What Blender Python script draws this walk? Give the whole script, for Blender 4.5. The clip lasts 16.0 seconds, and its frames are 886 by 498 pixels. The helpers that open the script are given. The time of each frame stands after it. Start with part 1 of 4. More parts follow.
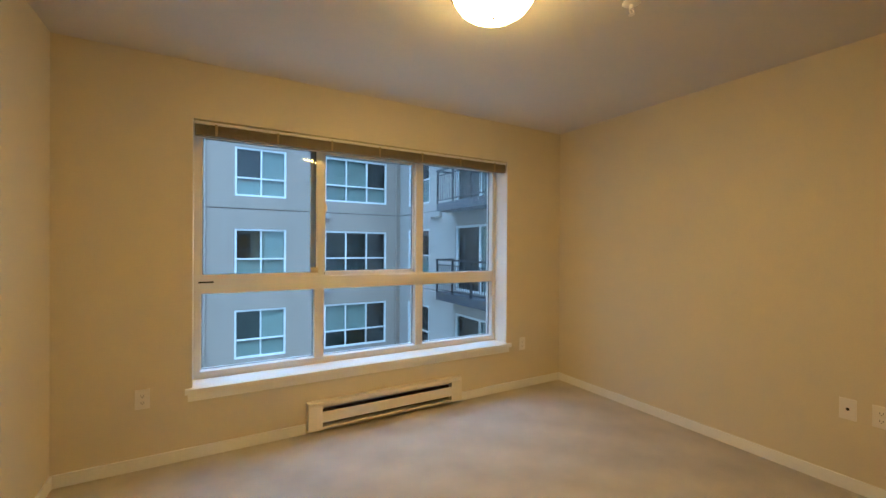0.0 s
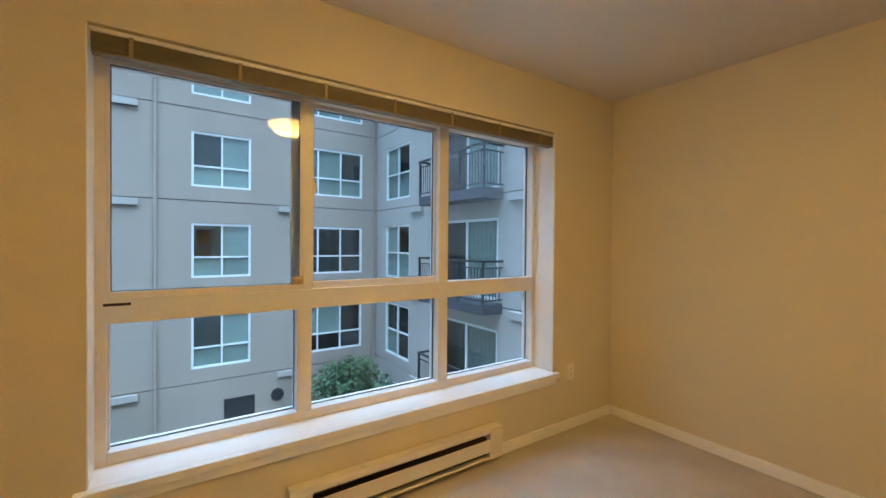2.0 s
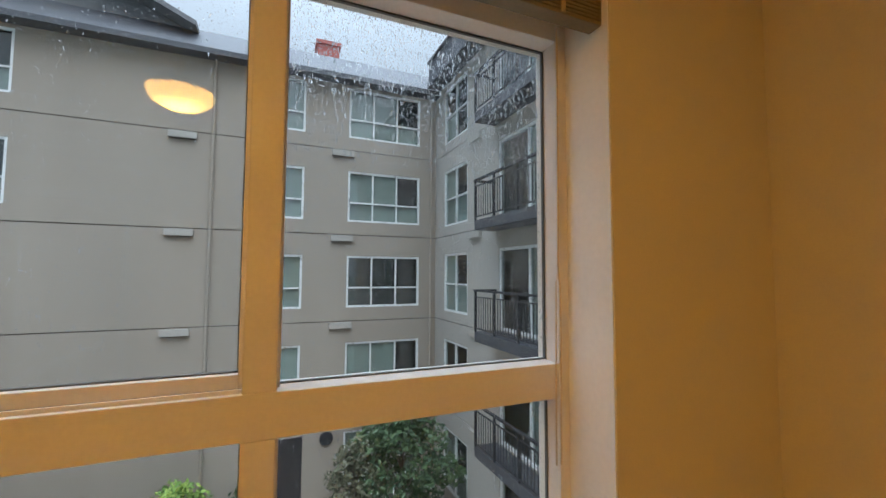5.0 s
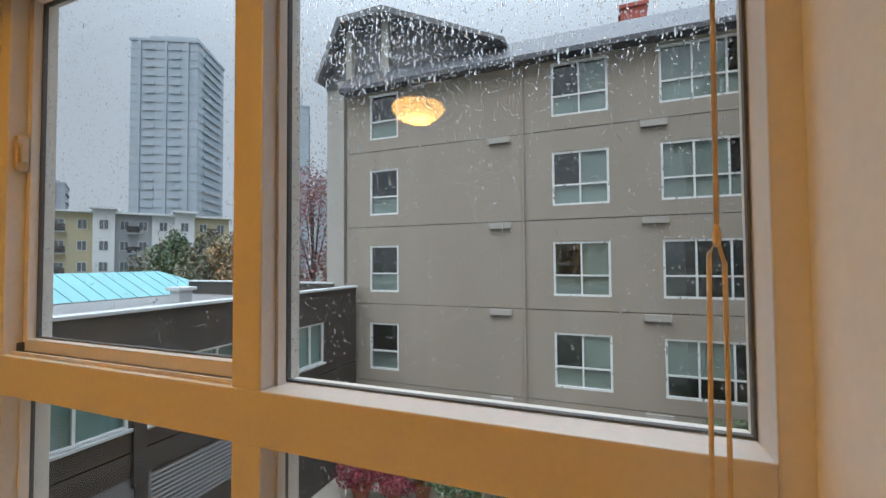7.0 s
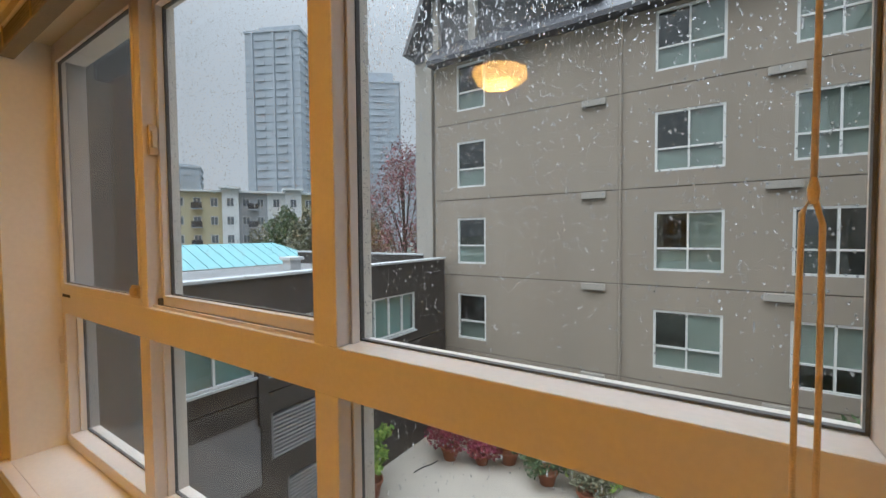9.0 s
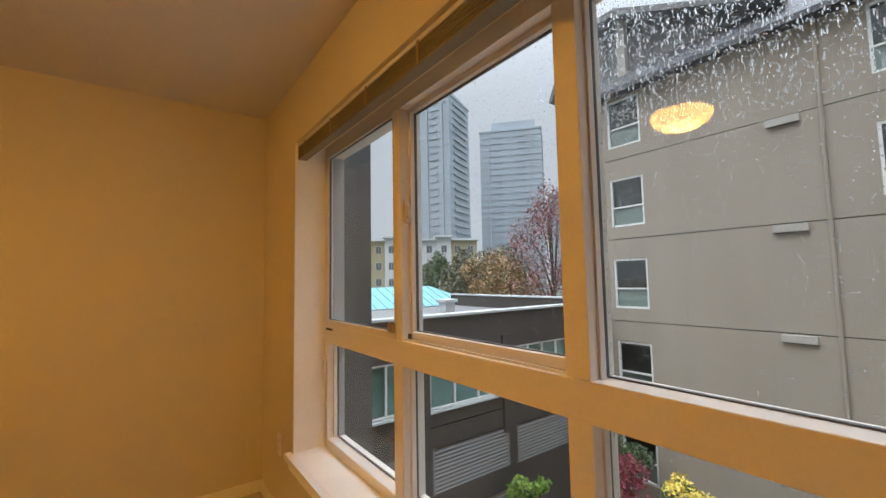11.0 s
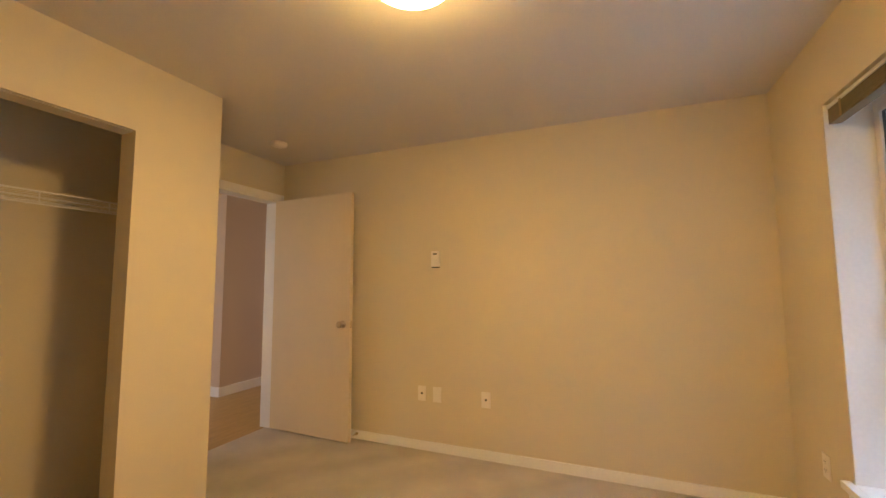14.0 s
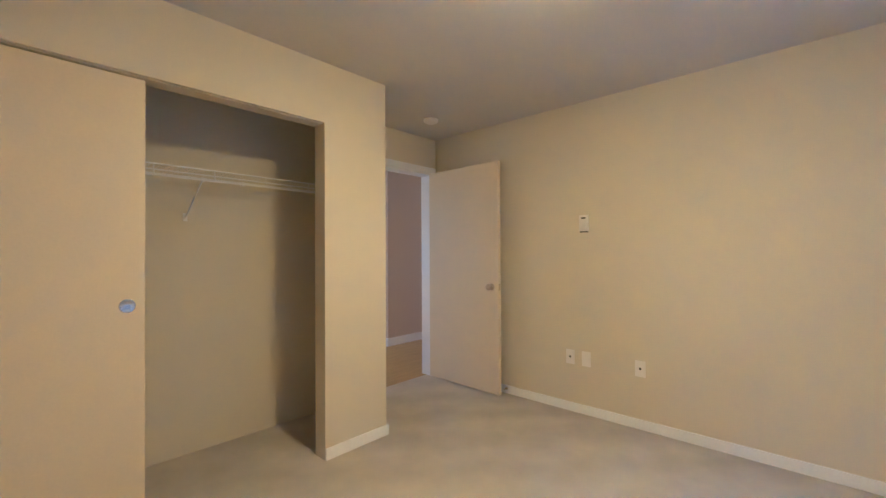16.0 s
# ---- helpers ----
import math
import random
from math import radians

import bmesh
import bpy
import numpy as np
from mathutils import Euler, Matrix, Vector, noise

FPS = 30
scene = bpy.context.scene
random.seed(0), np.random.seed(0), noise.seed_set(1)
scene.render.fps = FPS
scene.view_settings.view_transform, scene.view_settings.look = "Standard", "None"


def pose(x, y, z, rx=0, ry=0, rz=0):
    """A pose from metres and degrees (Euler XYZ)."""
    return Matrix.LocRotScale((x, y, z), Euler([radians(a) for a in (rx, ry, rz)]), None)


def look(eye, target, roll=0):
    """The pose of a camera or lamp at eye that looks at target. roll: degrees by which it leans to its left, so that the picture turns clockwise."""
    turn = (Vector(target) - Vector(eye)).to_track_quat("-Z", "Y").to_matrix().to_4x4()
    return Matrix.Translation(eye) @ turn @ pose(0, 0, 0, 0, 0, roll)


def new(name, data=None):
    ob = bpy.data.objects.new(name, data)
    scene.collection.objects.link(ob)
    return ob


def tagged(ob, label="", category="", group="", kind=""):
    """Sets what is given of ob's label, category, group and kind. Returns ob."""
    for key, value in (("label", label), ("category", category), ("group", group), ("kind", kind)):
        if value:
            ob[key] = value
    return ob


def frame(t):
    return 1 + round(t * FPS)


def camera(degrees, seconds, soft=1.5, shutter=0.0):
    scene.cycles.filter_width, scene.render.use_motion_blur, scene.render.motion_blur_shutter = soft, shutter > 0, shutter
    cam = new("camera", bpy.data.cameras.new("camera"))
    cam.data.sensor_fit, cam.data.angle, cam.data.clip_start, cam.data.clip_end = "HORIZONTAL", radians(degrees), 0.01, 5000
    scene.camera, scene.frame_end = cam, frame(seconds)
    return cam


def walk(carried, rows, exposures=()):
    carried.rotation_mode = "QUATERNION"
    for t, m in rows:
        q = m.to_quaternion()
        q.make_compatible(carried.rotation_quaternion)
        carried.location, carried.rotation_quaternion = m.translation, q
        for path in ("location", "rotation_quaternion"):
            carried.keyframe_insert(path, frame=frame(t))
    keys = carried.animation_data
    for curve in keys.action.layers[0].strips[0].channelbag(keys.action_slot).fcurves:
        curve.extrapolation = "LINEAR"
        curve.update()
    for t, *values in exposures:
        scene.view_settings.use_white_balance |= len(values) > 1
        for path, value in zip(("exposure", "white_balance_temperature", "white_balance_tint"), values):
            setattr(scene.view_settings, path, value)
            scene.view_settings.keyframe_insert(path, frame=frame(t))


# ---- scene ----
cam = camera(94.9, 16.0)

PATH = [
    (0, (0.731, -2.931, 1.312), (1.732, -1.2, 1.302), 0.4),
    (0.5, (0.745, -2.689, 1.33), (1.759, -0.966, 1.299), 0.7),
    (1, (0.751, -2.406, 1.331), (1.795, -0.7, 1.296), 0.6),
    (1.5, (0.796, -2.127, 1.329), (1.875, -0.442, 1.3), 0.5),
    (2, (0.881, -1.892, 1.319), (2.008, -0.239, 1.295), 0.5),
    (2.5, (1.012, -1.675, 1.33), (2.193, -0.06, 1.312), 0.5),
    (3, (1.281, -1.459, 1.341), (2.501, 0.126, 1.327), 0.5),
    (3.2, (1.4, -1.389, 1.349), (2.63, 0.188, 1.34), 0.7),
    (5.3, (2.412, -0.67, 1.341), (2.97, 1.245, 1.485), 0.4),
    (5.5, (2.474, -0.596, 1.348), (2.857, 1.362, 1.501), 0.5),
    (6, (2.634, -0.449, 1.348), (2.573, 1.544, 1.499), 0.1),
    (6.5, (2.799, -0.406, 1.35), (2.346, 1.538, 1.473), -0.4),
    (7, (2.886, -0.389, 1.315), (2.169, 1.477, 1.375), -0.4),
    (7.5, (2.912, -0.358, 1.305), (2.037, 1.441, 1.297), -0.6),
    (8, (2.926, -0.338, 1.296), (1.957, 1.41, 1.233), -0.6),
    (8.2, (2.929, -0.338, 1.298), (1.93, 1.392, 1.22), -0.6),
    (10.3, (2.903, -0.541, 1.327), (1.546, 0.927, 1.37), -1.0),
    (10.5, (2.898, -0.582, 1.332), (1.479, 0.826, 1.404), -1.1),
    (11, (2.889, -0.66, 1.328), (1.287, 0.528, 1.475), -1.1),
    (11.5, (2.896, -0.782, 1.321), (1.138, 0.15, 1.524), -1.0),
    (12, (2.92, -0.843, 1.304), (1.024, -0.251, 1.536), -0.9),
    (12.5, (2.92, -0.924, 1.29), (0.951, -0.675, 1.536), -0.6),
    (13, (2.893, -0.919, 1.261), (0.914, -1.06, 1.512), -0.3),
    (13.5, (2.911, -0.91, 1.279), (0.98, -1.386, 1.492), -0.4),
    (14, (2.98, -0.905, 1.289), (1.143, -1.676, 1.46), -0.3),
    (14.5, (3.018, -0.895, 1.274), (1.297, -1.906, 1.407), -0.2),
    (15, (3.051, -0.876, 1.274), (1.435, -2.051, 1.355), -0.2),
    (15.5, (3.088, -0.906, 1.263), (1.541, -2.173, 1.311), -0.3),
    (16, (3.085, -0.879, 1.264), (1.614, -2.234, 1.282), -0.3),
]
EXPOSURES = [
    (0.0, 0.50, 4250, 1), (3.0, 0.36, 5050, 5), (5.5, -0.08, 6100, 11), (8.0, -0.16, 6350, 12),
    (11.0, 0.04, 6650, 14), (12.5, 0.22, 6350, 15), (13.5, 0.60, 5700, 13), (14.5, 1.02, 3750, 8), (16.0, 1.04, 3500, 8)]
walk(cam, [(t, look(eye, target, roll)) for t, eye, target, roll in PATH], EXPOSURES)

# ---- world and sun: a grey, rainy day ----
world = bpy.data.worlds.new("overcast")
scene.world = world
world.use_nodes = True
wn = world.node_tree.nodes
sky = wn.new("ShaderNodeTexSky")
sky.sky_type = "NISHITA"
sky.sun_disc = False
sky.sun_elevation, sky.sun_rotation = radians(38), radians(150)
sky.dust_density = 4.0
grey = wn.new("ShaderNodeHueSaturation")
grey.inputs["Saturation"].default_value = 0.3
world.node_tree.links.new(sky.outputs[0], grey.inputs["Color"])
cloud = wn.new("ShaderNodeMixRGB")
cloud.inputs[0].default_value = 0.75
cloud.inputs[2].default_value = (13.2, 14.7, 16.4, 1)
world.node_tree.links.new(grey.outputs[0], cloud.inputs[1])
# an overcast sky is far brighter overhead as at the horizon
way = wn.new("ShaderNodeTexCoord")
split = wn.new("ShaderNodeSeparateXYZ")
rise = wn.new("ShaderNodeMapRange")
rise.inputs["From Min"].default_value, rise.inputs["From Max"].default_value = 0.0, 1.0
rise.inputs["To Min"].default_value, rise.inputs["To Max"].default_value = 0.52, 8.0
lit = wn.new("ShaderNodeVectorMath")
lit.operation = "SCALE"
world.node_tree.links.new(way.outputs["Generated"], split.inputs[0])
steep = wn.new("ShaderNodeMath")
steep.operation = "POWER"
steep.use_clamp = True
steep.inputs[1].default_value = 5.0
world.node_tree.links.new(split.outputs["Z"], steep.inputs[0])
world.node_tree.links.new(steep.outputs[0], rise.inputs["Value"])
world.node_tree.links.new(cloud.outputs[0], lit.inputs[0])
world.node_tree.links.new(rise.outputs[0], lit.inputs["Scale"])
wn["Background"].inputs[1].default_value = 0.1
world.node_tree.links.new(lit.outputs[0], wn["Background"].inputs[0])
sun_data = bpy.data.lights.new("sun", "SUN")
sun_data.energy, sun_data.angle, sun_data.color = 1.0, radians(40), (1.0, 0.96, 0.9)
sun = new("sun", sun_data)
sun.matrix_world = look((0, -20, 30), (6, 0, 0))

# added warm fill lamps in unseen openings, to brighten the hall
hall_fill = bpy.data.lights.new("hall_fill_lamp", "AREA")
hall_fill.shape, hall_fill.size, hall_fill.size_y, hall_fill.energy, hall_fill.color = "RECTANGLE", 1.0, 1.7, 15.0, (1.0, 0.62, 0.28)
hall_fill_b = hall_fill.copy()
hall_fill_b.energy = 14.0
new("hall_fill_lamp", hall_fill_b).matrix_world = look((2.38, -6.2, 1.3), (0, -6.2, 1.3))
new("hall_fill_lamp", hall_fill).matrix_world = look((-3.98, -4.57, 1.3), (0, -4.57, 1.3))

LAMP_COLOUR, LAMP_STRENGTH = (1.0, 0.495, 0.085), 74.0


# ---- materials ----
def mat(name, colour, rough=0.6, metal=0.0, var=0.12, scale=3.0, grain=120.0, bump=0.08, spec=0.5, stretch=(1, 1, 1), random_amount=0.0):
    m = bpy.data.materials.new(name)
    m.use_nodes = True
    n, links = m.node_tree.nodes, m.node_tree.links
    b = n["Principled BSDF"]
    b.inputs["Roughness"].default_value = rough
    b.inputs["Metallic"].default_value = metal
    b.inputs["Specular IOR Level"].default_value = spec
    tc = n.new("ShaderNodeTexCoord")
    mp = n.new("ShaderNodeMapping")
    mp.inputs["Scale"].default_value = stretch
    links.new(tc.outputs["Object"], mp.inputs[0])
    big, fine = n.new("ShaderNodeTexNoise"), n.new("ShaderNodeTexNoise")
    big.inputs["Scale"].default_value, big.inputs["Detail"].default_value = scale, 4
    fine.inputs["Scale"].default_value, fine.inputs["Detail"].default_value = grain, 3
    links.new(mp.outputs[0], big.inputs["Vector"])
    links.new(mp.outputs[0], fine.inputs["Vector"])
    add = n.new("ShaderNodeMath")
    add.operation = "ADD"
    links.new(big.outputs["Fac"], add.inputs[0])
    links.new(fine.outputs["Fac"], add.inputs[1])
    ramp = n.new("ShaderNodeMapRange")
    ramp.inputs["From Min"].default_value, ramp.inputs["From Max"].default_value = 0.6, 1.4
    ramp.inputs["To Min"].default_value, ramp.inputs["To Max"].default_value = 1 - var, 1 + var
    links.new(add.outputs[0], ramp.inputs["Value"])
    value = ramp.outputs[0]
    if random_amount:
        info = n.new("ShaderNodeObjectInfo")
        r = n.new("ShaderNodeMapRange")
        r.inputs["To Min"].default_value, r.inputs["To Max"].default_value = 1 - random_amount, 1 + random_amount
        links.new(info.outputs["Random"], r.inputs["Value"])
        mul = n.new("ShaderNodeMath")
        mul.operation = "MULTIPLY"
        links.new(value, mul.inputs[0])
        links.new(r.outputs[0], mul.inputs[1])
        value = mul.outputs[0]
    scaled = n.new("ShaderNodeVectorMath")
    scaled.operation = "SCALE"
    scaled.inputs[0].default_value = colour
    links.new(value, scaled.inputs["Scale"])
    links.new(scaled.outputs[0], b.inputs["Base Color"])
    if bump:
        bp = n.new("ShaderNodeBump")
        bp.inputs["Strength"].default_value, bp.inputs["Distance"].default_value = bump, 0.01
        links.new(fine.outputs["Fac"], bp.inputs["Height"])
        links.new(bp.outputs[0], b.inputs["Normal"])
    return m


def leaf_mat(name, colour, var=0.5):
    m = bpy.data.materials.new(name)
    m.use_nodes = True
    n, links = m.node_tree.nodes, m.node_tree.links
    b = n["Principled BSDF"]
    b.inputs["Roughness"].default_value = 0.55
    geo = n.new("ShaderNodeNewGeometry")
    r = n.new("ShaderNodeMapRange")
    r.inputs["To Min"].default_value, r.inputs["To Max"].default_value = 1 - var, 1 + var
    links.new(geo.outputs["Random Per Island"], r.inputs["Value"])
    hsv = n.new("ShaderNodeHueSaturation")
    hsv.inputs["Color"].default_value = (*colour, 1)
    links.new(r.outputs[0], hsv.inputs["Value"])
    r2 = n.new("ShaderNodeMapRange")
    r2.inputs["To Min"].default_value, r2.inputs["To Max"].default_value = 0.53, 0.47
    links.new(geo.outputs["Random Per Island"], r2.inputs["Value"])
    links.new(r2.outputs[0], hsv.inputs["Hue"])
    links.new(hsv.outputs[0], b.inputs["Base Color"])
    return m


def glass_mat(name, tint=(0.93, 0.96, 0.96), face_on=0.011):
    m = bpy.data.materials.new(name)
    m.use_nodes = True
    n, links = m.node_tree.nodes, m.node_tree.links
    n.remove(n["Principled BSDF"])
    tr, gl, mix, lw = n.new("ShaderNodeBsdfTransparent"), n.new("ShaderNodeBsdfGlossy"), n.new("ShaderNodeMixShader"), n.new("ShaderNodeLayerWeight")
    tr.inputs[0].default_value = (*tint, 1)
    gl.inputs["Roughness"].default_value = 0.0
    power, lift = n.new("ShaderNodeMath"), n.new("ShaderNodeMath")
    power.operation, lift.operation = "POWER", "MULTIPLY_ADD"
    power.inputs[1].default_value = 5.0
    lift.inputs[1].default_value, lift.inputs[2].default_value = 0.5, face_on
    links.new(lw.outputs["Facing"], power.inputs[0])
    links.new(power.outputs[0], lift.inputs[0])
    links.new(lift.outputs[0], mix.inputs[0])
    links.new(tr.outputs[0], mix.inputs[1])
    links.new(gl.outputs[0], mix.inputs[2])
    links.new(mix.outputs[0], n["Material Output"].inputs[0])
    return m


def glow_mat(name, colour, strength):
    m = bpy.data.materials.new(name)
    m.use_nodes = True
    b = m.node_tree.nodes["Principled BSDF"]
    b.inputs["Base Color"].default_value = (0.85, 0.8, 0.7, 1)
    b.inputs["Emission Color"].default_value = (*colour, 1)
    # the bulbs sit over the middle of the bowl, so its rim glows less
    n, links = m.node_tree.nodes, m.node_tree.links
    tc, flat, reach, fall = n.new("ShaderNodeTexCoord"), n.new("ShaderNodeVectorMath"), n.new("ShaderNodeVectorMath"), n.new("ShaderNodeMapRange")
    flat.operation, reach.operation = "MULTIPLY", "LENGTH"
    flat.inputs[1].default_value = (1, 1, 0)
    fall.inputs["From Max"].default_value = 0.13
    fall.inputs["To Min"].default_value, fall.inputs["To Max"].default_value = strength * 3.6, strength * 0.50
    links.new(tc.outputs["Object"], flat.inputs[0])
    links.new(flat.outputs[0], reach.inputs[0])
    links.new(reach.outputs["Value"], fall.inputs["Value"])
    links.new(fall.outputs[0], b.inputs["Emission Strength"])
    return m


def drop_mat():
    m = bpy.data.materials.new("rain_water_white_glint")
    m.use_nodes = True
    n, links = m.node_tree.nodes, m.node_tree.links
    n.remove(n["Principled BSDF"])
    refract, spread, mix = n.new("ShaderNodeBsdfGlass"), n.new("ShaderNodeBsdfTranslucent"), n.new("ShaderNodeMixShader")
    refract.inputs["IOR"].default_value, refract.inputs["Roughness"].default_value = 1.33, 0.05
    # white translucent share puts the sky's bright specks into the drops' colour
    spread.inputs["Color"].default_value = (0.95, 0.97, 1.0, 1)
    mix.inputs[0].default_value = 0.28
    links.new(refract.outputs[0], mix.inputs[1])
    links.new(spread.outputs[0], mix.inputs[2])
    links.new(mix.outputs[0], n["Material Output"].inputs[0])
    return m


WALL = mat("beige_wall_paint", (0.68, 0.605, 0.43), 0.75, var=0.035, scale=1.3, grain=160, bump=0.10, spec=0.25)
CEIL = mat("ceiling_paint", (0.66, 0.62, 0.55), 0.9, var=0.03, scale=1.5, grain=110, bump=0.18, spec=0.2)
CARPET = mat("beige_cut_pile_carpet", (0.70, 0.635, 0.55), 0.95, var=0.12, scale=5, grain=420, bump=0.9, spec=0.1)
# vacuum swaths in the pile
cn, cl = CARPET.node_tree.nodes, CARPET.node_tree.links
swath, span_, mixed = cn.new("ShaderNodeTexWave"), cn.new("ShaderNodeMapRange"), cn.new("ShaderNodeVectorMath")
swath.inputs["Scale"].default_value, swath.inputs["Distortion"].default_value = 1.1, 2.6
swath.inputs["Detail"].default_value, swath.inputs["Detail Scale"].default_value = 3.0, 1.6
swath.bands_direction = "DIAGONAL"
span_.inputs["To Min"].default_value, span_.inputs["To Max"].default_value = 0.955, 1.04
mixed.operation = "SCALE"
cl.new(cn["Texture Coordinate"].outputs["Object"], swath.inputs["Vector"])
cl.new(swath.outputs["Fac"], span_.inputs["Value"])
cl.new(cn["Principled BSDF"].inputs["Base Color"].links[0].from_socket, mixed.inputs[0])
cl.new(span_.outputs[0], mixed.inputs["Scale"])
cl.new(mixed.outputs[0], cn["Principled BSDF"].inputs["Base Color"])
TRIM = mat("white_trim_paint", (0.86, 0.84, 0.80), 0.4, var=0.04, scale=4, grain=60, bump=0.03)
VINYL = mat("white_vinyl", (0.74, 0.70, 0.65), 0.35, var=0.05, scale=6, grain=90, bump=0.03)
DOORP = mat("cream_door_paint", (0.71, 0.60, 0.385), 0.5, var=0.03, scale=2, grain=90, bump=0.04)
PLATE = mat("ivory_plastic", (0.82, 0.77, 0.68), 0.35, var=0.03, scale=20, grain=200, bump=0.02)
GREYFRAME = mat("grey_outer_frame", (0.38, 0.40, 0.43), 0.45, 0.0, var=0.08, scale=8, bump=0.02)
DARK = mat("dark_slot", (0.02, 0.018, 0.015), 0.7, var=0.2, bump=0)
BRONZE = mat("bronze_metal", (0.16, 0.10, 0.05), 0.35, 1.0, var=0.15, scale=20, bump=0.02)
BRASS = mat("antique_brass", (0.55, 0.45, 0.30), 0.3, 1.0, var=0.12, scale=30, bump=0.02)
CHROME = mat("satin_chrome", (0.62, 0.62, 0.62), 0.22, 1.0, var=0.08, scale=30, bump=0.02)
HEATER = mat("cream_enamel", (0.76, 0.70, 0.58), 0.4, var=0.05, scale=8, grain=100, bump=0.03)
FIN = mat("heater_fins", (0.05, 0.04, 0.03), 0.6, 0.3, var=0.3, stretch=(60, 1, 1), bump=0.1)
# white slats in shade: that shade is put into the olive colour
BLIND = mat("shade_toned_olive_slats", (0.20, 0.16, 0.09), 0.5, var=0.15, scale=10, stretch=(1, 1, 40), bump=0.05)
TAPE = mat("tan_ladder_tape", (0.36, 0.28, 0.15), 0.8, var=0.12, scale=60, bump=0.1)
CORD = mat("cotton_cord", (0.70, 0.58, 0.42), 0.9, var=0.15, scale=80, grain=600, bump=0.3)
WOOD = mat("oak_laminate", (0.48, 0.31, 0.09), 0.35, var=0.25, scale=3, grain=40, bump=0.05, stretch=(1, 9, 1), random_amount=0.15)
HALLW = mat("hall_wall_paint", (0.62, 0.50, 0.38), 0.75, var=0.03, scale=1.5, grain=150, bump=0.08, spec=0.25)
WIRE = mat("white_coated_wire", (0.82, 0.80, 0.75), 0.35, var=0.04, bump=0)
GLASS = glass_mat("window_glass", (0.94, 0.965, 0.965), 0.017)
FARGLASS = glass_mat("outer_window_glass", (0.76, 0.81, 0.80), 0.09)
GASKET = mat("dark_gasket", (0.10, 0.10, 0.10), 0.6, var=0.15)
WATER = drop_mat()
STUCCO = mat("taupe_stucco", (0.305, 0.262, 0.218), 0.9, var=0.15, scale=0.8, grain=25, bump=0.25, spec=0.2, stretch=(1, 1, 0.14))
STUCCO_B = mat("pale_grey_stucco", (0.37, 0.345, 0.31), 0.9, var=0.10, scale=0.5, grain=25, bump=0.25, spec=0.2, stretch=(1, 1, 0.35))
JOINT = mat("shadow_joint", (0.09, 0.08, 0.07), 0.9, var=0.2)
WINFRAME = mat("white_outer_frame", (0.66, 0.67, 0.66), 0.4, var=0.06, scale=3, bump=0.02)
ROOM_DARK = mat("dark_room_backing", (0.11, 0.11, 0.115), 0.9, var=0.5, scale=0.8, grain=5, bump=0)
SHADE = mat("pale_green_roller_shade", (0.46, 0.49, 0.46), 0.8, var=0.10, scale=1.5, grain=30, bump=0.02, random_amount=0.14)
SLATE = mat("dark_slate_metal", (0.055, 0.057, 0.066), 0.6, 0.0, var=0.25, scale=1.2, grain=20, bump=0.15, stretch=(1, 1, 0.2))
SHINGLE = mat("grey_roof_shingle", (0.15, 0.15, 0.155), 0.85, var=0.25, scale=1.5, grain=18, bump=0.4)
IRON = mat("black_iron", (0.02, 0.02, 0.023), 0.6, 0.0, var=0.2, scale=10, bump=0.05)
BROWNWALL = mat("dark_brown_cladding", (0.055, 0.047, 0.042), 0.7, var=0.25, scale=0.7, grain=25, bump=0.04, stretch=(1, 1, 5))
GREYPANEL = mat("grey_panel", (0.17, 0.165, 0.17), 0.6, var=0.12, scale=1, grain=30, bump=0.1)
PIER = mat("grey_pier_stucco", (0.085, 0.082, 0.08), 0.9, var=0.2, scale=0.9, grain=12, bump=0.03, stretch=(1, 1, 0.3))
LOUVRE = mat("pale_grey_louvre", (0.24, 0.235, 0.24), 0.55, var=0.1, scale=2, bump=0.04)
AQUA = mat("aqua_lit_interior", (0.42, 0.60, 0.58), 0.8, var=0.18, scale=1.2, grain=4, bump=0)
COPING = mat("pale_coping", (0.50, 0.52, 0.53), 0.5, var=0.12, scale=2, bump=0.05)
MINT = mat("mint_metal_roof", (0.125, 0.32, 0.34), 0.45, var=0.10, scale=0.8, grain=10, bump=0.04, stretch=(1, 1, 1))
FLATROOF = mat("wet_flat_roof", (0.17, 0.165, 0.165), 0.4, var=0.25, scale=0.4, grain=12, bump=0.2)
DECK = mat("wet_concrete_deck", (0.38, 0.34, 0.29), 0.5, var=0.18, scale=0.7, grain=30, bump=0.12)
LAND = mat("far_ground", (0.10, 0.11, 0.09), 0.9, var=0.3, scale=0.05, grain=2, bump=0.1)
TERRACOTTA = mat("terracotta", (0.30, 0.11, 0.06), 0.8, var=0.2, scale=10, grain=80, bump=0.15)
BARK = mat("wet_bark", (0.07, 0.05, 0.04), 0.9, var=0.35, scale=6, grain=60, bump=0.6, stretch=(1, 1, 0.2))
BRICK = mat("red_brick_stack", (0.34, 0.08, 0.06), 0.85, var=0.25, scale=3, grain=20, bump=0.3)
# the rain's haze is put into these pale blue-grey tower colours
TOWERGLASS = mat("haze_tinted_tower_glass", (0.325, 0.37, 0.42), 0.35, var=0.14, scale=0.12, grain=0.9, bump=0)
TOWERSLAB = mat("haze_tinted_tower_slab", (0.315, 0.355, 0.40), 0.7, var=0.08, scale=0.2, grain=2, bump=0)
HAZE_FAR = mat("haze_tinted_far_tower", (0.32, 0.36, 0.40), 0.8, var=0.06, scale=0.1, grain=0.6, bump=0)
YELLOWWALL = mat("yellow_render", (0.40, 0.36, 0.24), 0.9, var=0.08, scale=0.3, grain=5, bump=0)
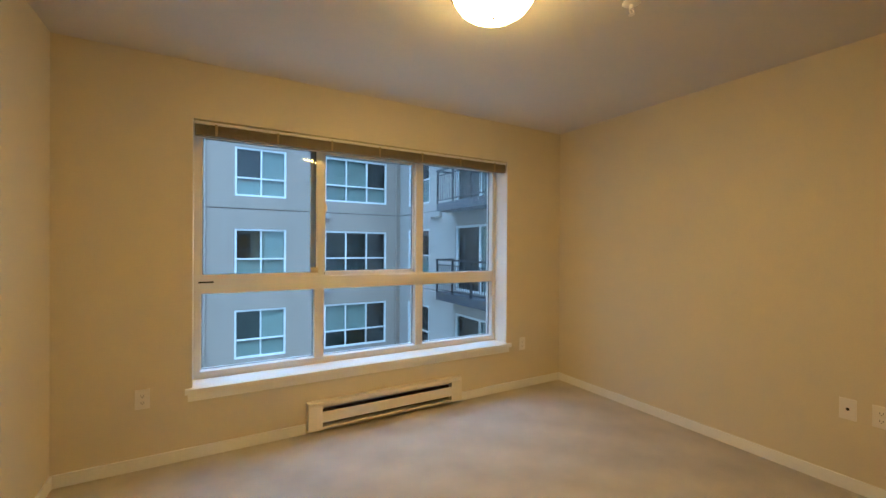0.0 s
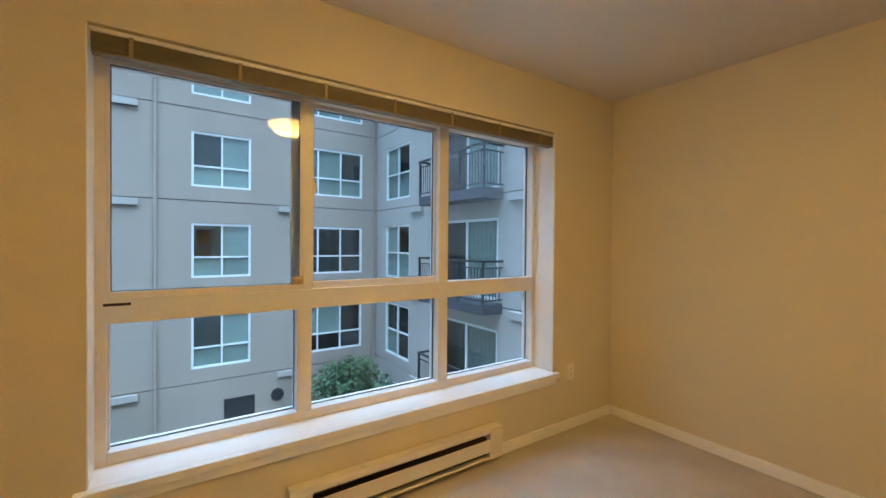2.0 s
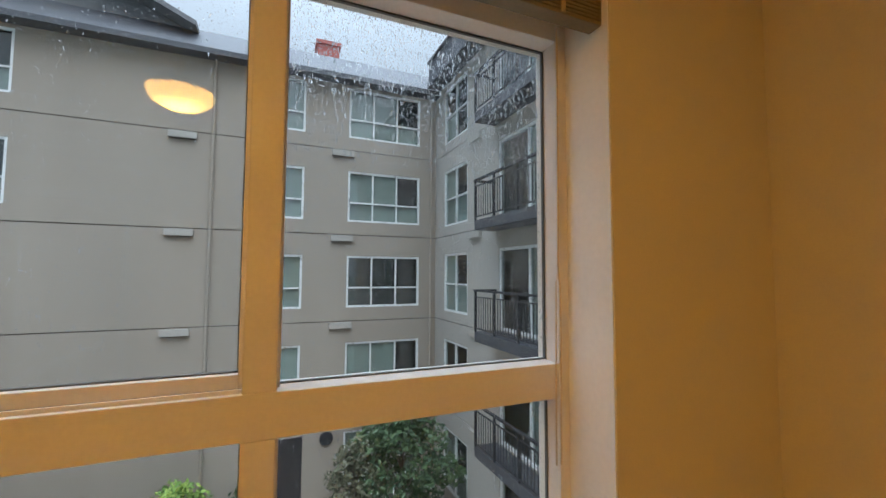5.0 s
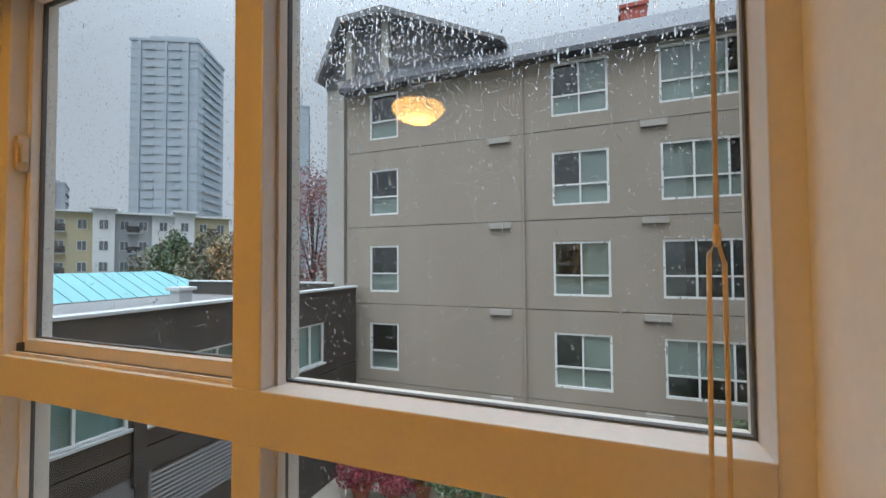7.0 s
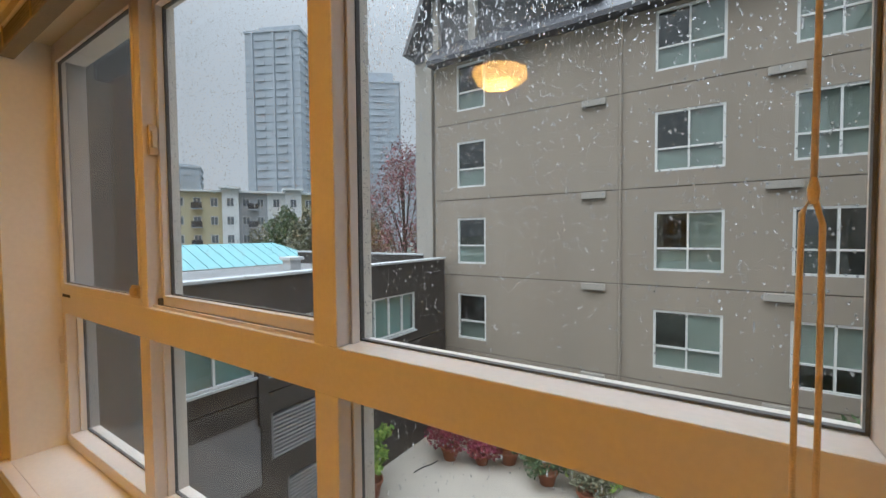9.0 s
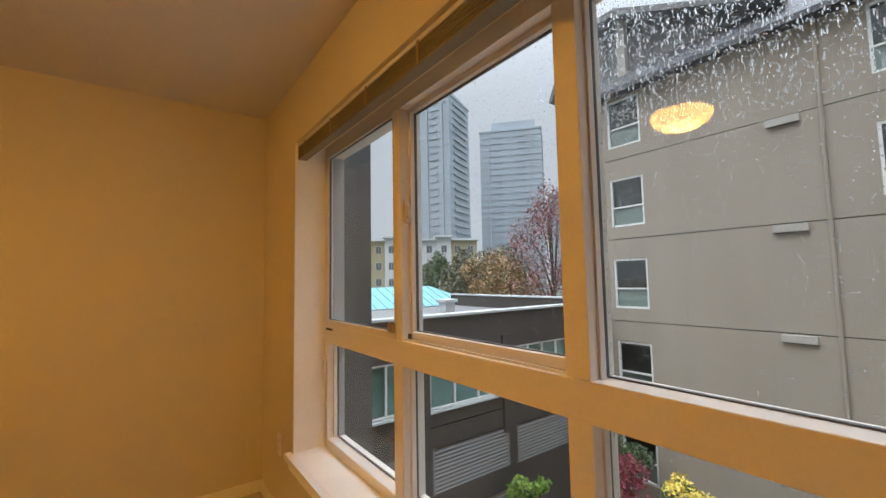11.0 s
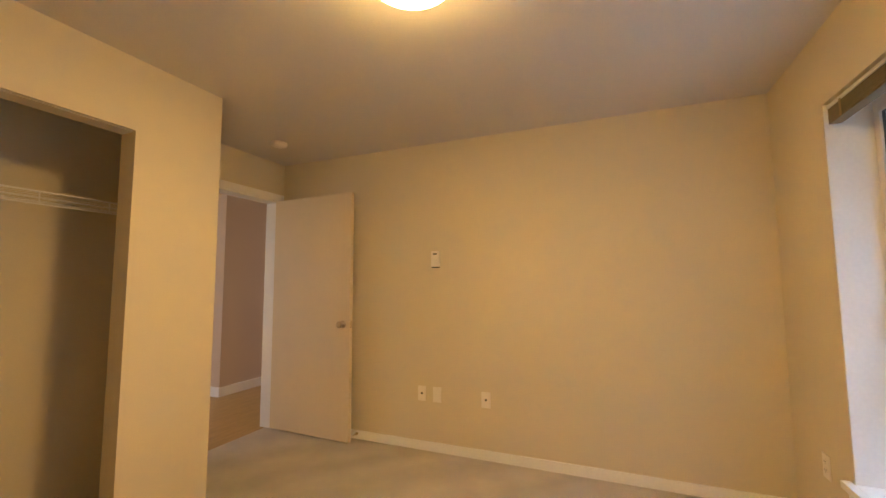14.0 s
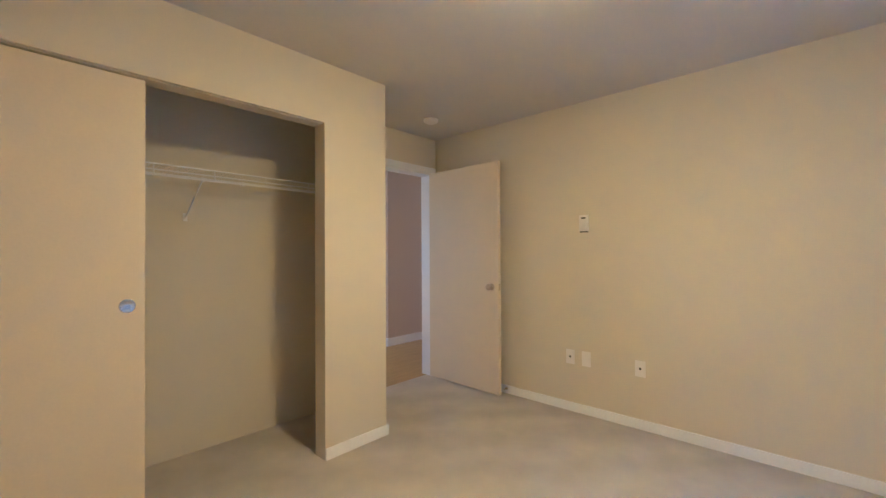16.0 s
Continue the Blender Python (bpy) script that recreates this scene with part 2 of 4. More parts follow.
PALEWALL = mat("pale_grey_render", (0.52, 0.54, 0.55), 0.9, var=0.08, scale=0.3, grain=5, bump=0)
GREYWALL = mat("mid_grey_render", (0.27, 0.29, 0.31), 0.9, var=0.08, scale=0.3, grain=5, bump=0)
MIDGLASS = mat("distant_window_glass", (0.10, 0.115, 0.13), 0.2, var=0.3, scale=0.8, bump=0)
RED_LEAF = leaf_mat("autumn_red_leaves", (0.19, 0.07, 0.065))
ORANGE_LEAF = leaf_mat("autumn_orange_leaves", (0.21, 0.135, 0.055))
OLIVE_LEAF = leaf_mat("olive_leaves", (0.10, 0.10, 0.055))
GREEN_LEAF = leaf_mat("green_leaves", (0.05, 0.09, 0.035))
LIME_LEAF = leaf_mat("lime_leaves", (0.17, 0.28, 0.05))
CRIMSON_LEAF = leaf_mat("crimson_leaves", (0.21, 0.03, 0.04))
YELLOW_FLOWER = leaf_mat("yellow_flowers", (0.75, 0.60, 0.12), 0.25)
DOME = glow_mat("lit_frosted_glass", LAMP_COLOUR, LAMP_STRENGTH)

# ---- builders ----
ORIGIN = {}


def box(bm, a, b, bevel=0.0):
    a, b = Vector(a), Vector(b)
    made = bmesh.ops.create_cube(bm, size=1.0)["verts"]
    for v in made:
        v.co = Vector([a[i] if v.co[i] < 0 else b[i] for i in range(3)])
    if bevel:
        edges = list({e for v in made for e in v.link_edges})
        bmesh.ops.bevel(bm, geom=edges, offset=bevel, segments=2, affect="EDGES", profile=0.6)
    return bm


def boxes(*pairs, bevel=0.0):
    bm = bmesh.new()
    for a, b in pairs:
        box(bm, a, b, bevel)
    return bm


def lathe(profile, centre, axis="z", steps=24):
    """A turned solid: profile holds (radius, height) pairs along the axis."""
    bm = bmesh.new()
    rings = []
    for r, h in profile:
        ring = []
        for k in range(steps):
            a = 2 * math.pi * k / steps
            p = (r * math.cos(a), r * math.sin(a), h)
            if axis == "x":
                p = (p[2], p[0], p[1])
            elif axis == "y":
                p = (p[0], p[2], p[1])
            ring.append(bm.verts.new(Vector(centre) + Vector(p)))
        rings.append(ring)
    for r0, r1 in zip(rings, rings[1:]):
        for k in range(steps):
            bm.faces.new((r0[k], r0[(k + 1) % steps], r1[(k + 1) % steps], r1[k]))
    for ring in (rings[0], rings[-1]):
        bm.faces.new(ring)
    bmesh.ops.recalc_face_normals(bm, faces=bm.faces)
    return bm


def tube(bm, points, radius, steps=8, end_radius=None):
    end_radius = radius if end_radius is None else end_radius
    points = [Vector(p) for p in points]
    rings = []
    for i, p in enumerate(points):
        d = (points[min(i + 1, len(points) - 1)] - points[max(i - 1, 0)]).normalized()
        side = d.orthogonal().normalized()
        other = d.cross(side)
        r = radius + (end_radius - radius) * i / (len(points) - 1)
        rings.append([bm.verts.new(p + r * (math.cos(2 * math.pi * k / steps) * side + math.sin(2 * math.pi * k / steps) * other)) for k in range(steps)])
    for r0, r1 in zip(rings, rings[1:]):
        best = min(range(steps), key=lambda s: (r1[s].co - r0[0].co).length)
        for k in range(steps):
            bm.faces.new((r0[k], r0[(k + 1) % steps], r1[(k + 1 + best) % steps], r1[(k + best) % steps]))
    bm.faces.new(rings[0])
    bm.faces.new(rings[-1])
    return bm


def prism(bm, outline, y0, y1):
    """An outline of (x, z) pairs, drawn out from y0 to y1."""
    lo = [bm.verts.new((x, y0, z)) for x, z in outline]
    hi = [bm.verts.new((x, y1, z)) for x, z in outline]
    bm.faces.new(lo)
    bm.faces.new(hi)
    for k in range(len(lo)):
        j = (k + 1) % len(lo)
        bm.faces.new((lo[k], lo[j], hi[j], hi[k]))
    bmesh.ops.recalc_face_normals(bm, faces=bm.faces)
    return bm


def mesh_of(name, bm, material, smooth=False):
    me = bpy.data.meshes.new(name)
    bmesh.ops.recalc_face_normals(bm, faces=bm.faces)
    bm.to_mesh(me)
    bm.free()
    me.materials.append(material)
    if smooth:
        for p in me.polygons:
            p.use_smooth = True
    return me


def thing(name, at, label, category, group="", kind=""):
    ob = new(name)
    ob.location = at
    ob.empty_display_size = 0.1
    ORIGIN[ob.name] = Vector(at)
    return tagged(ob, label, category, group, kind)


def part(name, bm, material, parent, label="", smooth=False):
    o = ORIGIN.get(parent.name, Vector())
    bmesh.ops.translate(bm, verts=bm.verts, vec=-o)
    ob = new(name, mesh_of(name, bm, material, smooth))
    ob.parent = parent
    ORIGIN[ob.name] = o
    return tagged(ob, label)


def solid(name, bm, material, label="", category="", kind="structure", group="", smooth=False):
    ob = new(name, mesh_of(name, bm, material, smooth))
    ORIGIN[ob.name] = Vector()
    return tagged(ob, label, category, group, kind)


def grid_wall(bm, u0, u1, z0, z1, holes, place, depth):
    """A wall with openings, from cells between the openings' edges. place(u, d, z) gives the point at depth d."""
    us = sorted({u0, u1, *(h[0] for h in holes), *(h[1] for h in holes)})
    us = [u for u in us if u0 <= u <= u1]
    zs = sorted({z0, z1, *(h[2] for h in holes), *(h[3] for h in holes)})
    zs = [z for z in zs if z0 <= z <= z1]
    for a, b in zip(us, us[1:]):
        run = None
        for c, d in list(zip(zs, zs[1:])) + [(None, None)]:
            gap = c is None or any(h[0] < (a + b) / 2 < h[1] and h[2] < (c + d) / 2 < h[3] for h in holes)
            if gap:
                if run:
                    p, q = place(a, 0, run[0]), place(b, depth, run[1])
                    box(bm, [min(s, t) for s, t in zip(p, q)], [max(s, t) for s, t in zip(p, q)])
                run = None
            else:
                run = (run[0] if run else c, d)
    return bm


# ---- room shell ----
W, H = 3.77, 2.44
WX0, WX1, WZ0, WZ1 = 0.648, 3.105, 0.43, 2.092
CLOSET_Y, DOOR_Y = -3.10, -3.80
CORNER_X, JAMB_X, CLOSET_TOP = 1.265, 1.742, 2.068
DX0, DX1, DTOP = 0.07, 0.93, 2.08

bm = bmesh.new()
grid_wall(bm, -0.15, W + 0.15, -0.3, H + 0.3, [(WX0, WX1, WZ0, WZ1)], lambda u, d, z: (u, d, z), 0.27)
wall_north = solid("wall_north", bm, WALL, "beige painted wall with a wide window opening", "wall")
solid("wall_west", boxes(((-0.15, -3.95, -0.3), (0, 0, H))), WALL, "beige painted wall with outlets and a thermostat", "wall")
solid("wall_east", boxes(((W, -3.95, -0.3), (W + 0.15, 0, H))), WALL, "bare beige painted wall", "wall")
bm = prism(bmesh.new(), [(CORNER_X, 0), (JAMB_X, 0), (JAMB_X, CLOSET_TOP), (3.62, CLOSET_TOP), (3.62, 0), (W, 0), (W, H), (CORNER_X, H)], CLOSET_Y - 0.115, CLOSET_Y)
solid("wall_closet_front", bm, WALL, "beige wall around the closet opening", "wall")
solid("wall_closet_side", boxes(((CORNER_X, DOOR_Y, 0), (CORNER_X + 0.115, CLOSET_Y - 0.115, H))), WALL, "beige side wall of the closet", "wall")
bm = prism(bmesh.new(), [(0, 0), (DX0, 0), (DX0, DTOP), (DX1, DTOP), (DX1, 0), (W, 0), (W, H), (0, H)], DOOR_Y - 0.14, DOOR_Y - 0.02)
solid("wall_south", bm, WALL, "beige wall with the doorway and the closet's back", "wall")
solid("floor", boxes(((0, -3.88, -0.25), (W, 0, 0))), CARPET, "beige cut-pile carpet with vacuum marks", "carpet")
solid("ceiling", boxes(((-0.15, -3.95, H), (W + 0.15, 0, H + 0.2))), CEIL, "textured off-white ceiling", "ceiling")

# hall behind the door
solid("floor_hall", boxes(((-4.0, -8.2, -0.25), (2.4, -3.88, -0.012))), WOOD, "orange-brown laminate hall floor", "floor")
solid("wall_hall_back", boxes(((-4.0, -8.2, 0), (-0.49, -5.2, H))), HALLW, "mauve-grey painted hall wall with a corner", "wall")
solid("wall_hall_end", boxes(((-0.49, -8.3, 0), (2.5, -8.2, H))), HALLW, "painted hall end wall", "wall")
# the openings in these two walls are added, unseen, for the fill lamps
solid("wall_hall_side", grid_wall(bmesh.new(), -8.2, -3.94, 0, H, [(-6.75, -5.65, 0.4, 2.2)], lambda u, d, z: (2.4 + d, u, z), 0.1), HALLW, "painted hall side wall with an added, unseen opening for light", "wall")
solid("wall_hall_left", grid_wall(bmesh.new(), -8.2, -3.95, 0, H, [(-5.1, -4.05, 0.4, 2.2)], lambda u, d, z: (-4.0 - d, u, z), 0.15), HALLW, "painted hall wall with an added, unseen opening for light", "wall")
solid("wall_hall_front", boxes(((-4.0, -3.95, 0), (-0.15, -3.83, H))), HALLW, "painted hall front wall", "wall")
solid("ceiling_hall", boxes(((-4.1, -8.3, H), (2.5, -3.95, H + 0.1))), CEIL, "hall ceiling", "ceiling")


def board(name, a, b, parent=None):
    return solid(name, boxes((a, b), bevel=0.004), TRIM, "white painted baseboard along the wall", "baseboard")


BH, BT = 0.072, 0.013
board("baseboard_west", (0, -3.8, 0), (BT, 0, BH))
board("baseboard_east", (W - BT, CLOSET_Y, 0), (W, 0, BH))
board("baseboard_north_a", (BT, -BT, 0), (1.325, 0, BH))
board("baseboard_north_b", (2.585, -BT, 0), (W - BT, 0, BH))
board("baseboard_closet", (CORNER_X - BT, CLOSET_Y, 0), (JAMB_X, CLOSET_Y + BT, BH))
board("baseboard_closet_side", (CORNER_X - BT, DOOR_Y, 0), (CORNER_X, CLOSET_Y, BH))
board("baseboard_closet_end", (3.62, CLOSET_Y, 0), (W - BT, CLOSET_Y + BT, BH))
board("baseboard_hall_back", (-4.0, -5.2, -0.012), (-0.49 + BT, -5.2 + BT, 0.1))
board("baseboard_hall_corner", (-0.49, -8.2, -0.012), (-0.49 + BT, -5.2, 0.1))

# door casing and leaf
casing = thing("trim", (DX0, DOOR_Y, 0), "white painted door casing", "door casing", kind="structure")
part("jamb", boxes(((DX0, DOOR_Y - 0.145, 0), (DX0 + 0.02, DOOR_Y, DTOP))), TRIM, casing)
part("jamb", boxes(((DX1 - 0.02, DOOR_Y - 0.145, 0), (DX1, DOOR_Y, DTOP))), TRIM, casing)
part("head_jamb", boxes(((DX0 + 0.02, DOOR_Y - 0.145, DTOP - 0.02), (DX1 - 0.02, DOOR_Y, DTOP))), TRIM, casing)
part("casing_board", boxes(((DX0 - 0.053, DOOR_Y - 0.02, 0), (DX0 - 0.002, DOOR_Y - 0.002, DTOP + 0.06)), bevel=0.005), TRIM, casing)
part("casing_board", boxes(((DX1 + 0.002, DOOR_Y - 0.02, 0), (DX1 + 0.055, DOOR_Y - 0.002, DTOP + 0.06)), bevel=0.005), TRIM, casing)
part("casing_head", boxes(((DX0 - 0.002, DOOR_Y - 0.02, DTOP + 0.002), (DX1 + 0.002, DOOR_Y - 0.002, DTOP + 0.06)), bevel=0.005), TRIM, casing)


def build_door():
    leaf_w, top, th = 0.865, 2.065, 0.036
    d = thing("door_1", (0, 0, 0), "cream painted flush door standing open against the wall", "door", kind="structure")
    part("leaf", boxes(((0, -th, 0.018), (leaf_w, 0, top)), bevel=0.003), DOORP, d)
    for side in (-1, 1):
        y = 0 if side > 0 else -th
        prof = [(0.031, 0), (0.031, 0.005), (0.012, 0.010), (0.012, 0.030), (0.026, 0.040), (0.029, 0.052), (0.022, 0.062), (0.006, 0.064)]
        part("knob", lathe([(r, side * h) for r, h in prof], (leaf_w - 0.07, y, 0.96), "y", 20), BRASS, d, "antique brass round knob", True)
    part("latch_plate", boxes(((leaf_w, -th + 0.006, 0.93), (leaf_w + 0.002, -0.006, 0.99))), BRASS, d)
    for z in (0.22, 1.03, 1.84):
        hinge = boxes(((-0.002, 0.0, z - 0.045), (0.03, 0.002, z + 0.045)))
        tube(hinge, [(0, 0.005, z - 0.045), (0, 0.005, z + 0.045)], 0.006)
        part("hinge", hinge, BRASS, d)
    d.matrix_basis = pose(DX0 + 0.022, DOOR_Y + 0.012, 0, 0, 0, 88.0)
    return d


build_door()
stop = thing("door_stop", (0.02, -2.94, 0.04), "brass spring door stop on the baseboard", "door stop")
bm = lathe([(0.012, 0), (0.012, 0.006), (0.005, 0.008), (0.005, 0.055)], (0.013, -2.94, 0.045), "x", 12)
part("rod", bm, BRASS, stop)
part("tip", lathe([(0.008, 0.055), (0.009, 0.06), (0.007, 0.07)], (0.013, -2.94, 0.045), "x", 12), PLATE, stop, "white rubber tip")

# ---- window ----
FY = 0.170          # room-side face of the frame
GY = 0.230          # glass
TZ0, TZ1 = 0.99, 1.088
HEAD = WZ1 - 0.062
MX_LOW = ((1.42, 1.49), (2.257, 2.325))
MX_UP = ((1.446, 1.490), (2.257, 2.325))
win = thing("window_1", (WX0, FY, WZ0), "wide white vinyl window with a sliding sash and fixed lower panes", "window", kind="structure")
part("window_sill", boxes(((WX0 - 0.035, -0.035, WZ0 - 0.028), (WX1 + 0.035, 0.0, WZ0 + 0.004)), ((WX0 + 0.001, 0.0, WZ0), (WX1 - 0.001, FY, WZ0 + 0.004)), bevel=0.003), TRIM, win, "white painted sill with a rounded nose")
part("apron", boxes(((WX0 - 0.02, -0.016, WZ0 - 0.075), (WX1 + 0.02, 0.0, WZ0 - 0.028)), bevel=0.004), TRIM, win)
FB = FY + 0.10
X0, X1 = WX0 + 0.040, WX1 - 0.038
part("reveal_liner", boxes(((WX0, 0.003, WZ0 + 0.004), (WX0 + 0.004, FY, WZ1)), ((WX1 - 0.004, 0.003, WZ0 + 0.004), (WX1, FY, WZ1))), TRIM, win)
part("frame_stile", boxes(((WX0, FY, WZ0), (X0, FY + 0.035, WZ1)), bevel=0.003), VINYL, win)
# outer half of the left stile, greyed in colour to dim its daylit flank
part("outer_stile", boxes(((WX0, FY + 0.036, WZ0), (X0, FB, WZ1)), bevel=0.002), GREYFRAME, win, "outer part of the frame stile, greyed to dim its daylit flank")
part("frame_stile", boxes(((X1, FY, WZ0), (WX1, FB, WZ1)), bevel=0.003), VINYL, win)
part("frame_sill_rail", boxes(((X0, FY, WZ0), (X1, FB, WZ0 + 0.05)), bevel=0.003), VINYL, win)
part("frame_head_rail", boxes(((X0, FY, HEAD), (X1, FB, WZ1)), bevel=0.003), VINYL, win)
part("transom", boxes(((X0, FY, TZ0), (X1, FB, TZ1)), bevel=0.003), VINYL, win)
for x0, x1 in MX_LOW:
    part("mullion", boxes(((x0, FY, WZ0 + 0.05), (x1, FB, TZ0)), bevel=0.003), VINYL, win)
for x0, x1 in MX_UP:
    part("mullion", boxes(((x0, FY, TZ1), (x1, FB, HEAD)), bevel=0.003), VINYL, win)
LEAN = 0.02         # the fixed upper pane leans out a little


def glaze(x0, x1, z0, z1, y, lean=0.0):
    """A pane between its dark gaskets."""
    g = 0.0035
    part("gasket", boxes(((x0, y - 0.005, z0), (x0 + g, y + 0.005, z1)), ((x1 - g, y - 0.005, z0), (x1, y + 0.005, z1)),
         ((x0 + g, y - 0.005, z0), (x1 - g, y + 0.005, z0 + g)), ((x0 + g, y - 0.005, z1 - g), (x1 - g, y + 0.005, z1))), GASKET, win)
    sheet = boxes(((x0 + 0.001, y - 0.003, z0 + 0.001), (x1 - 0.001, y + 0.003, z1 - 0.001)))
    for q in sheet.verts:
        q.co.y += lean * (q.co.z - 1.55)
    part("pane", sheet, GLASS, win, "clear glass").visible_shadow = False


def frame_ring(x0, x1, z0, z1, y0, y1, left, right, low, high, bevel=0.002):
    """Four bars round an opening: the outer edges and the width of each bar."""
    return boxes(((x0, y0, z0), (x0 + left, y1, z1)), ((x1 - right, y0, z0), (x1, y1, z1)),
                 ((x0 + left, y0, z0), (x1 - right, y1, z0 + low)), ((x0 + left, y0, z1 - high), (x1 - right, y1, z1)), bevel=bevel)


def bead(x0, z0, z1):
    """A stepped glazing bead on the flank of a mullion."""
    part("glazing_bead", boxes(((x0, FY + 0.034, z0), (x0 + 0.007, FY + 0.055, z1)), bevel=0.0015), VINYL, win)


spans = [(X0, MX_LOW[0][0]), (MX_LOW[0][1], MX_LOW[1][0]), (MX_LOW[1][1], X1)]
for x0, x1 in spans:
    bead(x0, WZ0 + 0.05, TZ0)
    glaze(x0 + 0.001, x1 - 0.001, WZ0 + 0.051, TZ0 - 0.001, GY)
# the sash that slides stands flush with the room side of the frame
x0, x1 = X0, MX_UP[0][0]
part("sliding_sash", frame_ring(x0, x1, TZ1, HEAD, FY - 0.002, FY + 0.026, 0.012, 0.016, 0.030, 0.014), VINYL, win)
glaze(x0 + 0.012, x1 - 0.016, TZ1 + 0.030, HEAD - 0.014, FY + 0.012, 0.006)
part("screen_stile", boxes(((x1 - 0.045, FY + 0.062, TZ1), (x1 - 0.003, FY + 0.078, HEAD)), bevel=0.002), GREYFRAME, win, "grey outer stile seen through the glass")
# the fixed sash behind it sits deep in its track
x0, x1 = MX_UP[0][1], MX_UP[1][0]
part("fixed_sash", frame_ring(x0, x1, TZ1 + 0.003, HEAD, FY + 0.038, FY + 0.075, 0.018, 0.010, 0.031, 0.020), VINYL, win)
part("track", boxes(((x0, FY + 0.029, TZ1), (x1, FY + 0.037, TZ1 + 0.005))), GASKET, win, "dark sash track")
part("track_rail", boxes(((x0, FY + 0.012, TZ1), (x1, FY + 0.017, TZ1 + 0.009)), bevel=0.001), VINYL, win)
part("track_corner_block", boxes(((x0 + 0.001, FY + 0.026, TZ1), (x0 + 0.010, FY + 0.038, TZ1 + 0.026))), GASKET, win, "small dark block in the track corner")
glaze(x0 + 0.018, x1 - 0.010, TZ1 + 0.034, HEAD - 0.020, GY + 0.002)
x0, x1 = MX_UP[1][1], X1
bead(x0, TZ1, HEAD)
glaze(x0 + 0.001, x1 - 0.001, TZ1 + 0.001, HEAD - 0.001, GY + 0.006, LEAN)
part("latch", boxes(((1.388, FY - 0.008, TZ1 + 0.026), (1.444, FY - 0.002, TZ1 + 0.066)), ((1.398, FY - 0.016, TZ1 + 0.034), (1.436, FY - 0.008, TZ1 + 0.058)), ((1.404, FY - 0.019, TZ1 + 0.043), (1.432, FY - 0.016, TZ1 + 0.049)), bevel=0.002), BRASS, win, "dark brass sash latch")
part("handle", boxes(((1.4905, FY + 0.012, 1.555), (1.506, FY + 0.036, 1.645)), ((1.506, FY + 0.016, 1.575), (1.516, FY + 0.032, 1.625)), bevel=0.003), CORD, win, "worn tan sash handle")
part("weep_slot", boxes(((0.678, FY - 0.003, 1.062), (0.765, FY - 0.0005, 1.073))), DARK, win)
for z in (0.80, 0.86):
    part("tilt_clip", boxes(((WX0 + 0.006, FY - 0.014, z - 0.02), (WX0 + 0.02, FY - 0.001, z + 0.035)), bevel=0.002), VINYL, win)

blind = thing("window_blind", (WX0, 0.05, 2.0), "raised slatted blind bunched under a headrail, its shade painted olive-brown", "blind")
part("headrail", boxes(((WX0 + 0.006, 0.012, 2.068), (WX1 - 0.006, 0.062, 2.085)), bevel=0.003), VINYL, blind, "cream headrail")
for k in range(17):
    z = 2.009 + 0.0034 * k
    part("slat", boxes(((WX0 + 0.012, 0.014 + 0.001 * (k % 3), z), (WX1 - 0.012, 0.060 + 0.001 * (k % 2), z + 0.0022))), BLIND, blind)
part("bottom_rail", boxes(((WX0 + 0.012, 0.014, 1.996), (WX1 - 0.012, 0.060, 2.007)), bevel=0.003), BLIND, blind)
for k in range(7):
    x = WX0 + 0.12 + k * 0.365
    part("tape", boxes(((x, 0.0095, 1.998), (x + 0.014, 0.0125, 2.072)), bevel=0.001), TAPE, blind, "tan blind tape")
cord = bmesh.new()
CX = 2.994
tube(cord, [(CX, 0.075, 2.0), (CX + 0.002, 0.078, 1.7), (CX, 0.08, 1.345)], 0.0024)
part("pull_cord", cord, CORD, blind, "twisted cotton pull cord", True)
part("cord_knot", lathe([(0.002, -0.010), (0.0038, -0.005), (0.0044, 0.002), (0.003, 0.008), (0.002, 0.014)], (CX, 0.08, 1.337), "z", 10), CORD, blind, "", True)
loop = bmesh.new()
tube(loop, [(CX, 0.08, 1.335), (CX - 0.007, 0.08, 1.32), (CX - 0.009, 0.08, 1.15), (CX - 0.011, 0.08, 0.86)], 0.0023)
tube(loop, [(CX, 0.08, 1.335), (CX + 0.006, 0.08, 1.31), (CX + 0.006, 0.08, 1.15), (CX + 0.004, 0.08, 0.86)], 0.0023)
part("cord_loop", loop, CORD, blind, "", True)

# ---- small fixtures in the room ----
lamp = thing("ceiling_lamp", (1.79, -1.52, H), "round lit frosted-glass ceiling lamp with a bronze rim", "ceiling lamp")
LC = (1.79, -1.52, 0)
part("base", lathe([(0.02, H), (0.20, H), (0.20, H - 0.02), (0.188, H - 0.045), (0.18, H - 0.045), (0.02, H - 0.03)], LC, "z", 48), BRONZE, lamp, "bronze rim", True)
part("shade", lathe([(0.178, H - 0.046), (0.17, H - 0.068), (0.147, H - 0.10), (0.11, H - 0.124), (0.06, H - 0.138), (0.01, H - 0.14)], LC, "z", 48), DOME, lamp, "glowing frosted glass bowl", True)
part("finial", lathe([(0.006, H - 0.14), (0.008, H - 0.144), (0.006, H - 0.150), (0.002, H - 0.152)], LC, "z", 14), BRONZE, lamp, "", True)

spr = thing("sprinkler", (2.41, -1.74, H), "white fire sprinkler head on the ceiling", "sprinkler")
SC = (2.41, -1.74, 0)
part("escutcheon", lathe([(0.04, H), (0.04, H - 0.004), (0.025, H - 0.012), (0.012, H - 0.012)], SC, "z", 20), PLATE, spr, "", True)
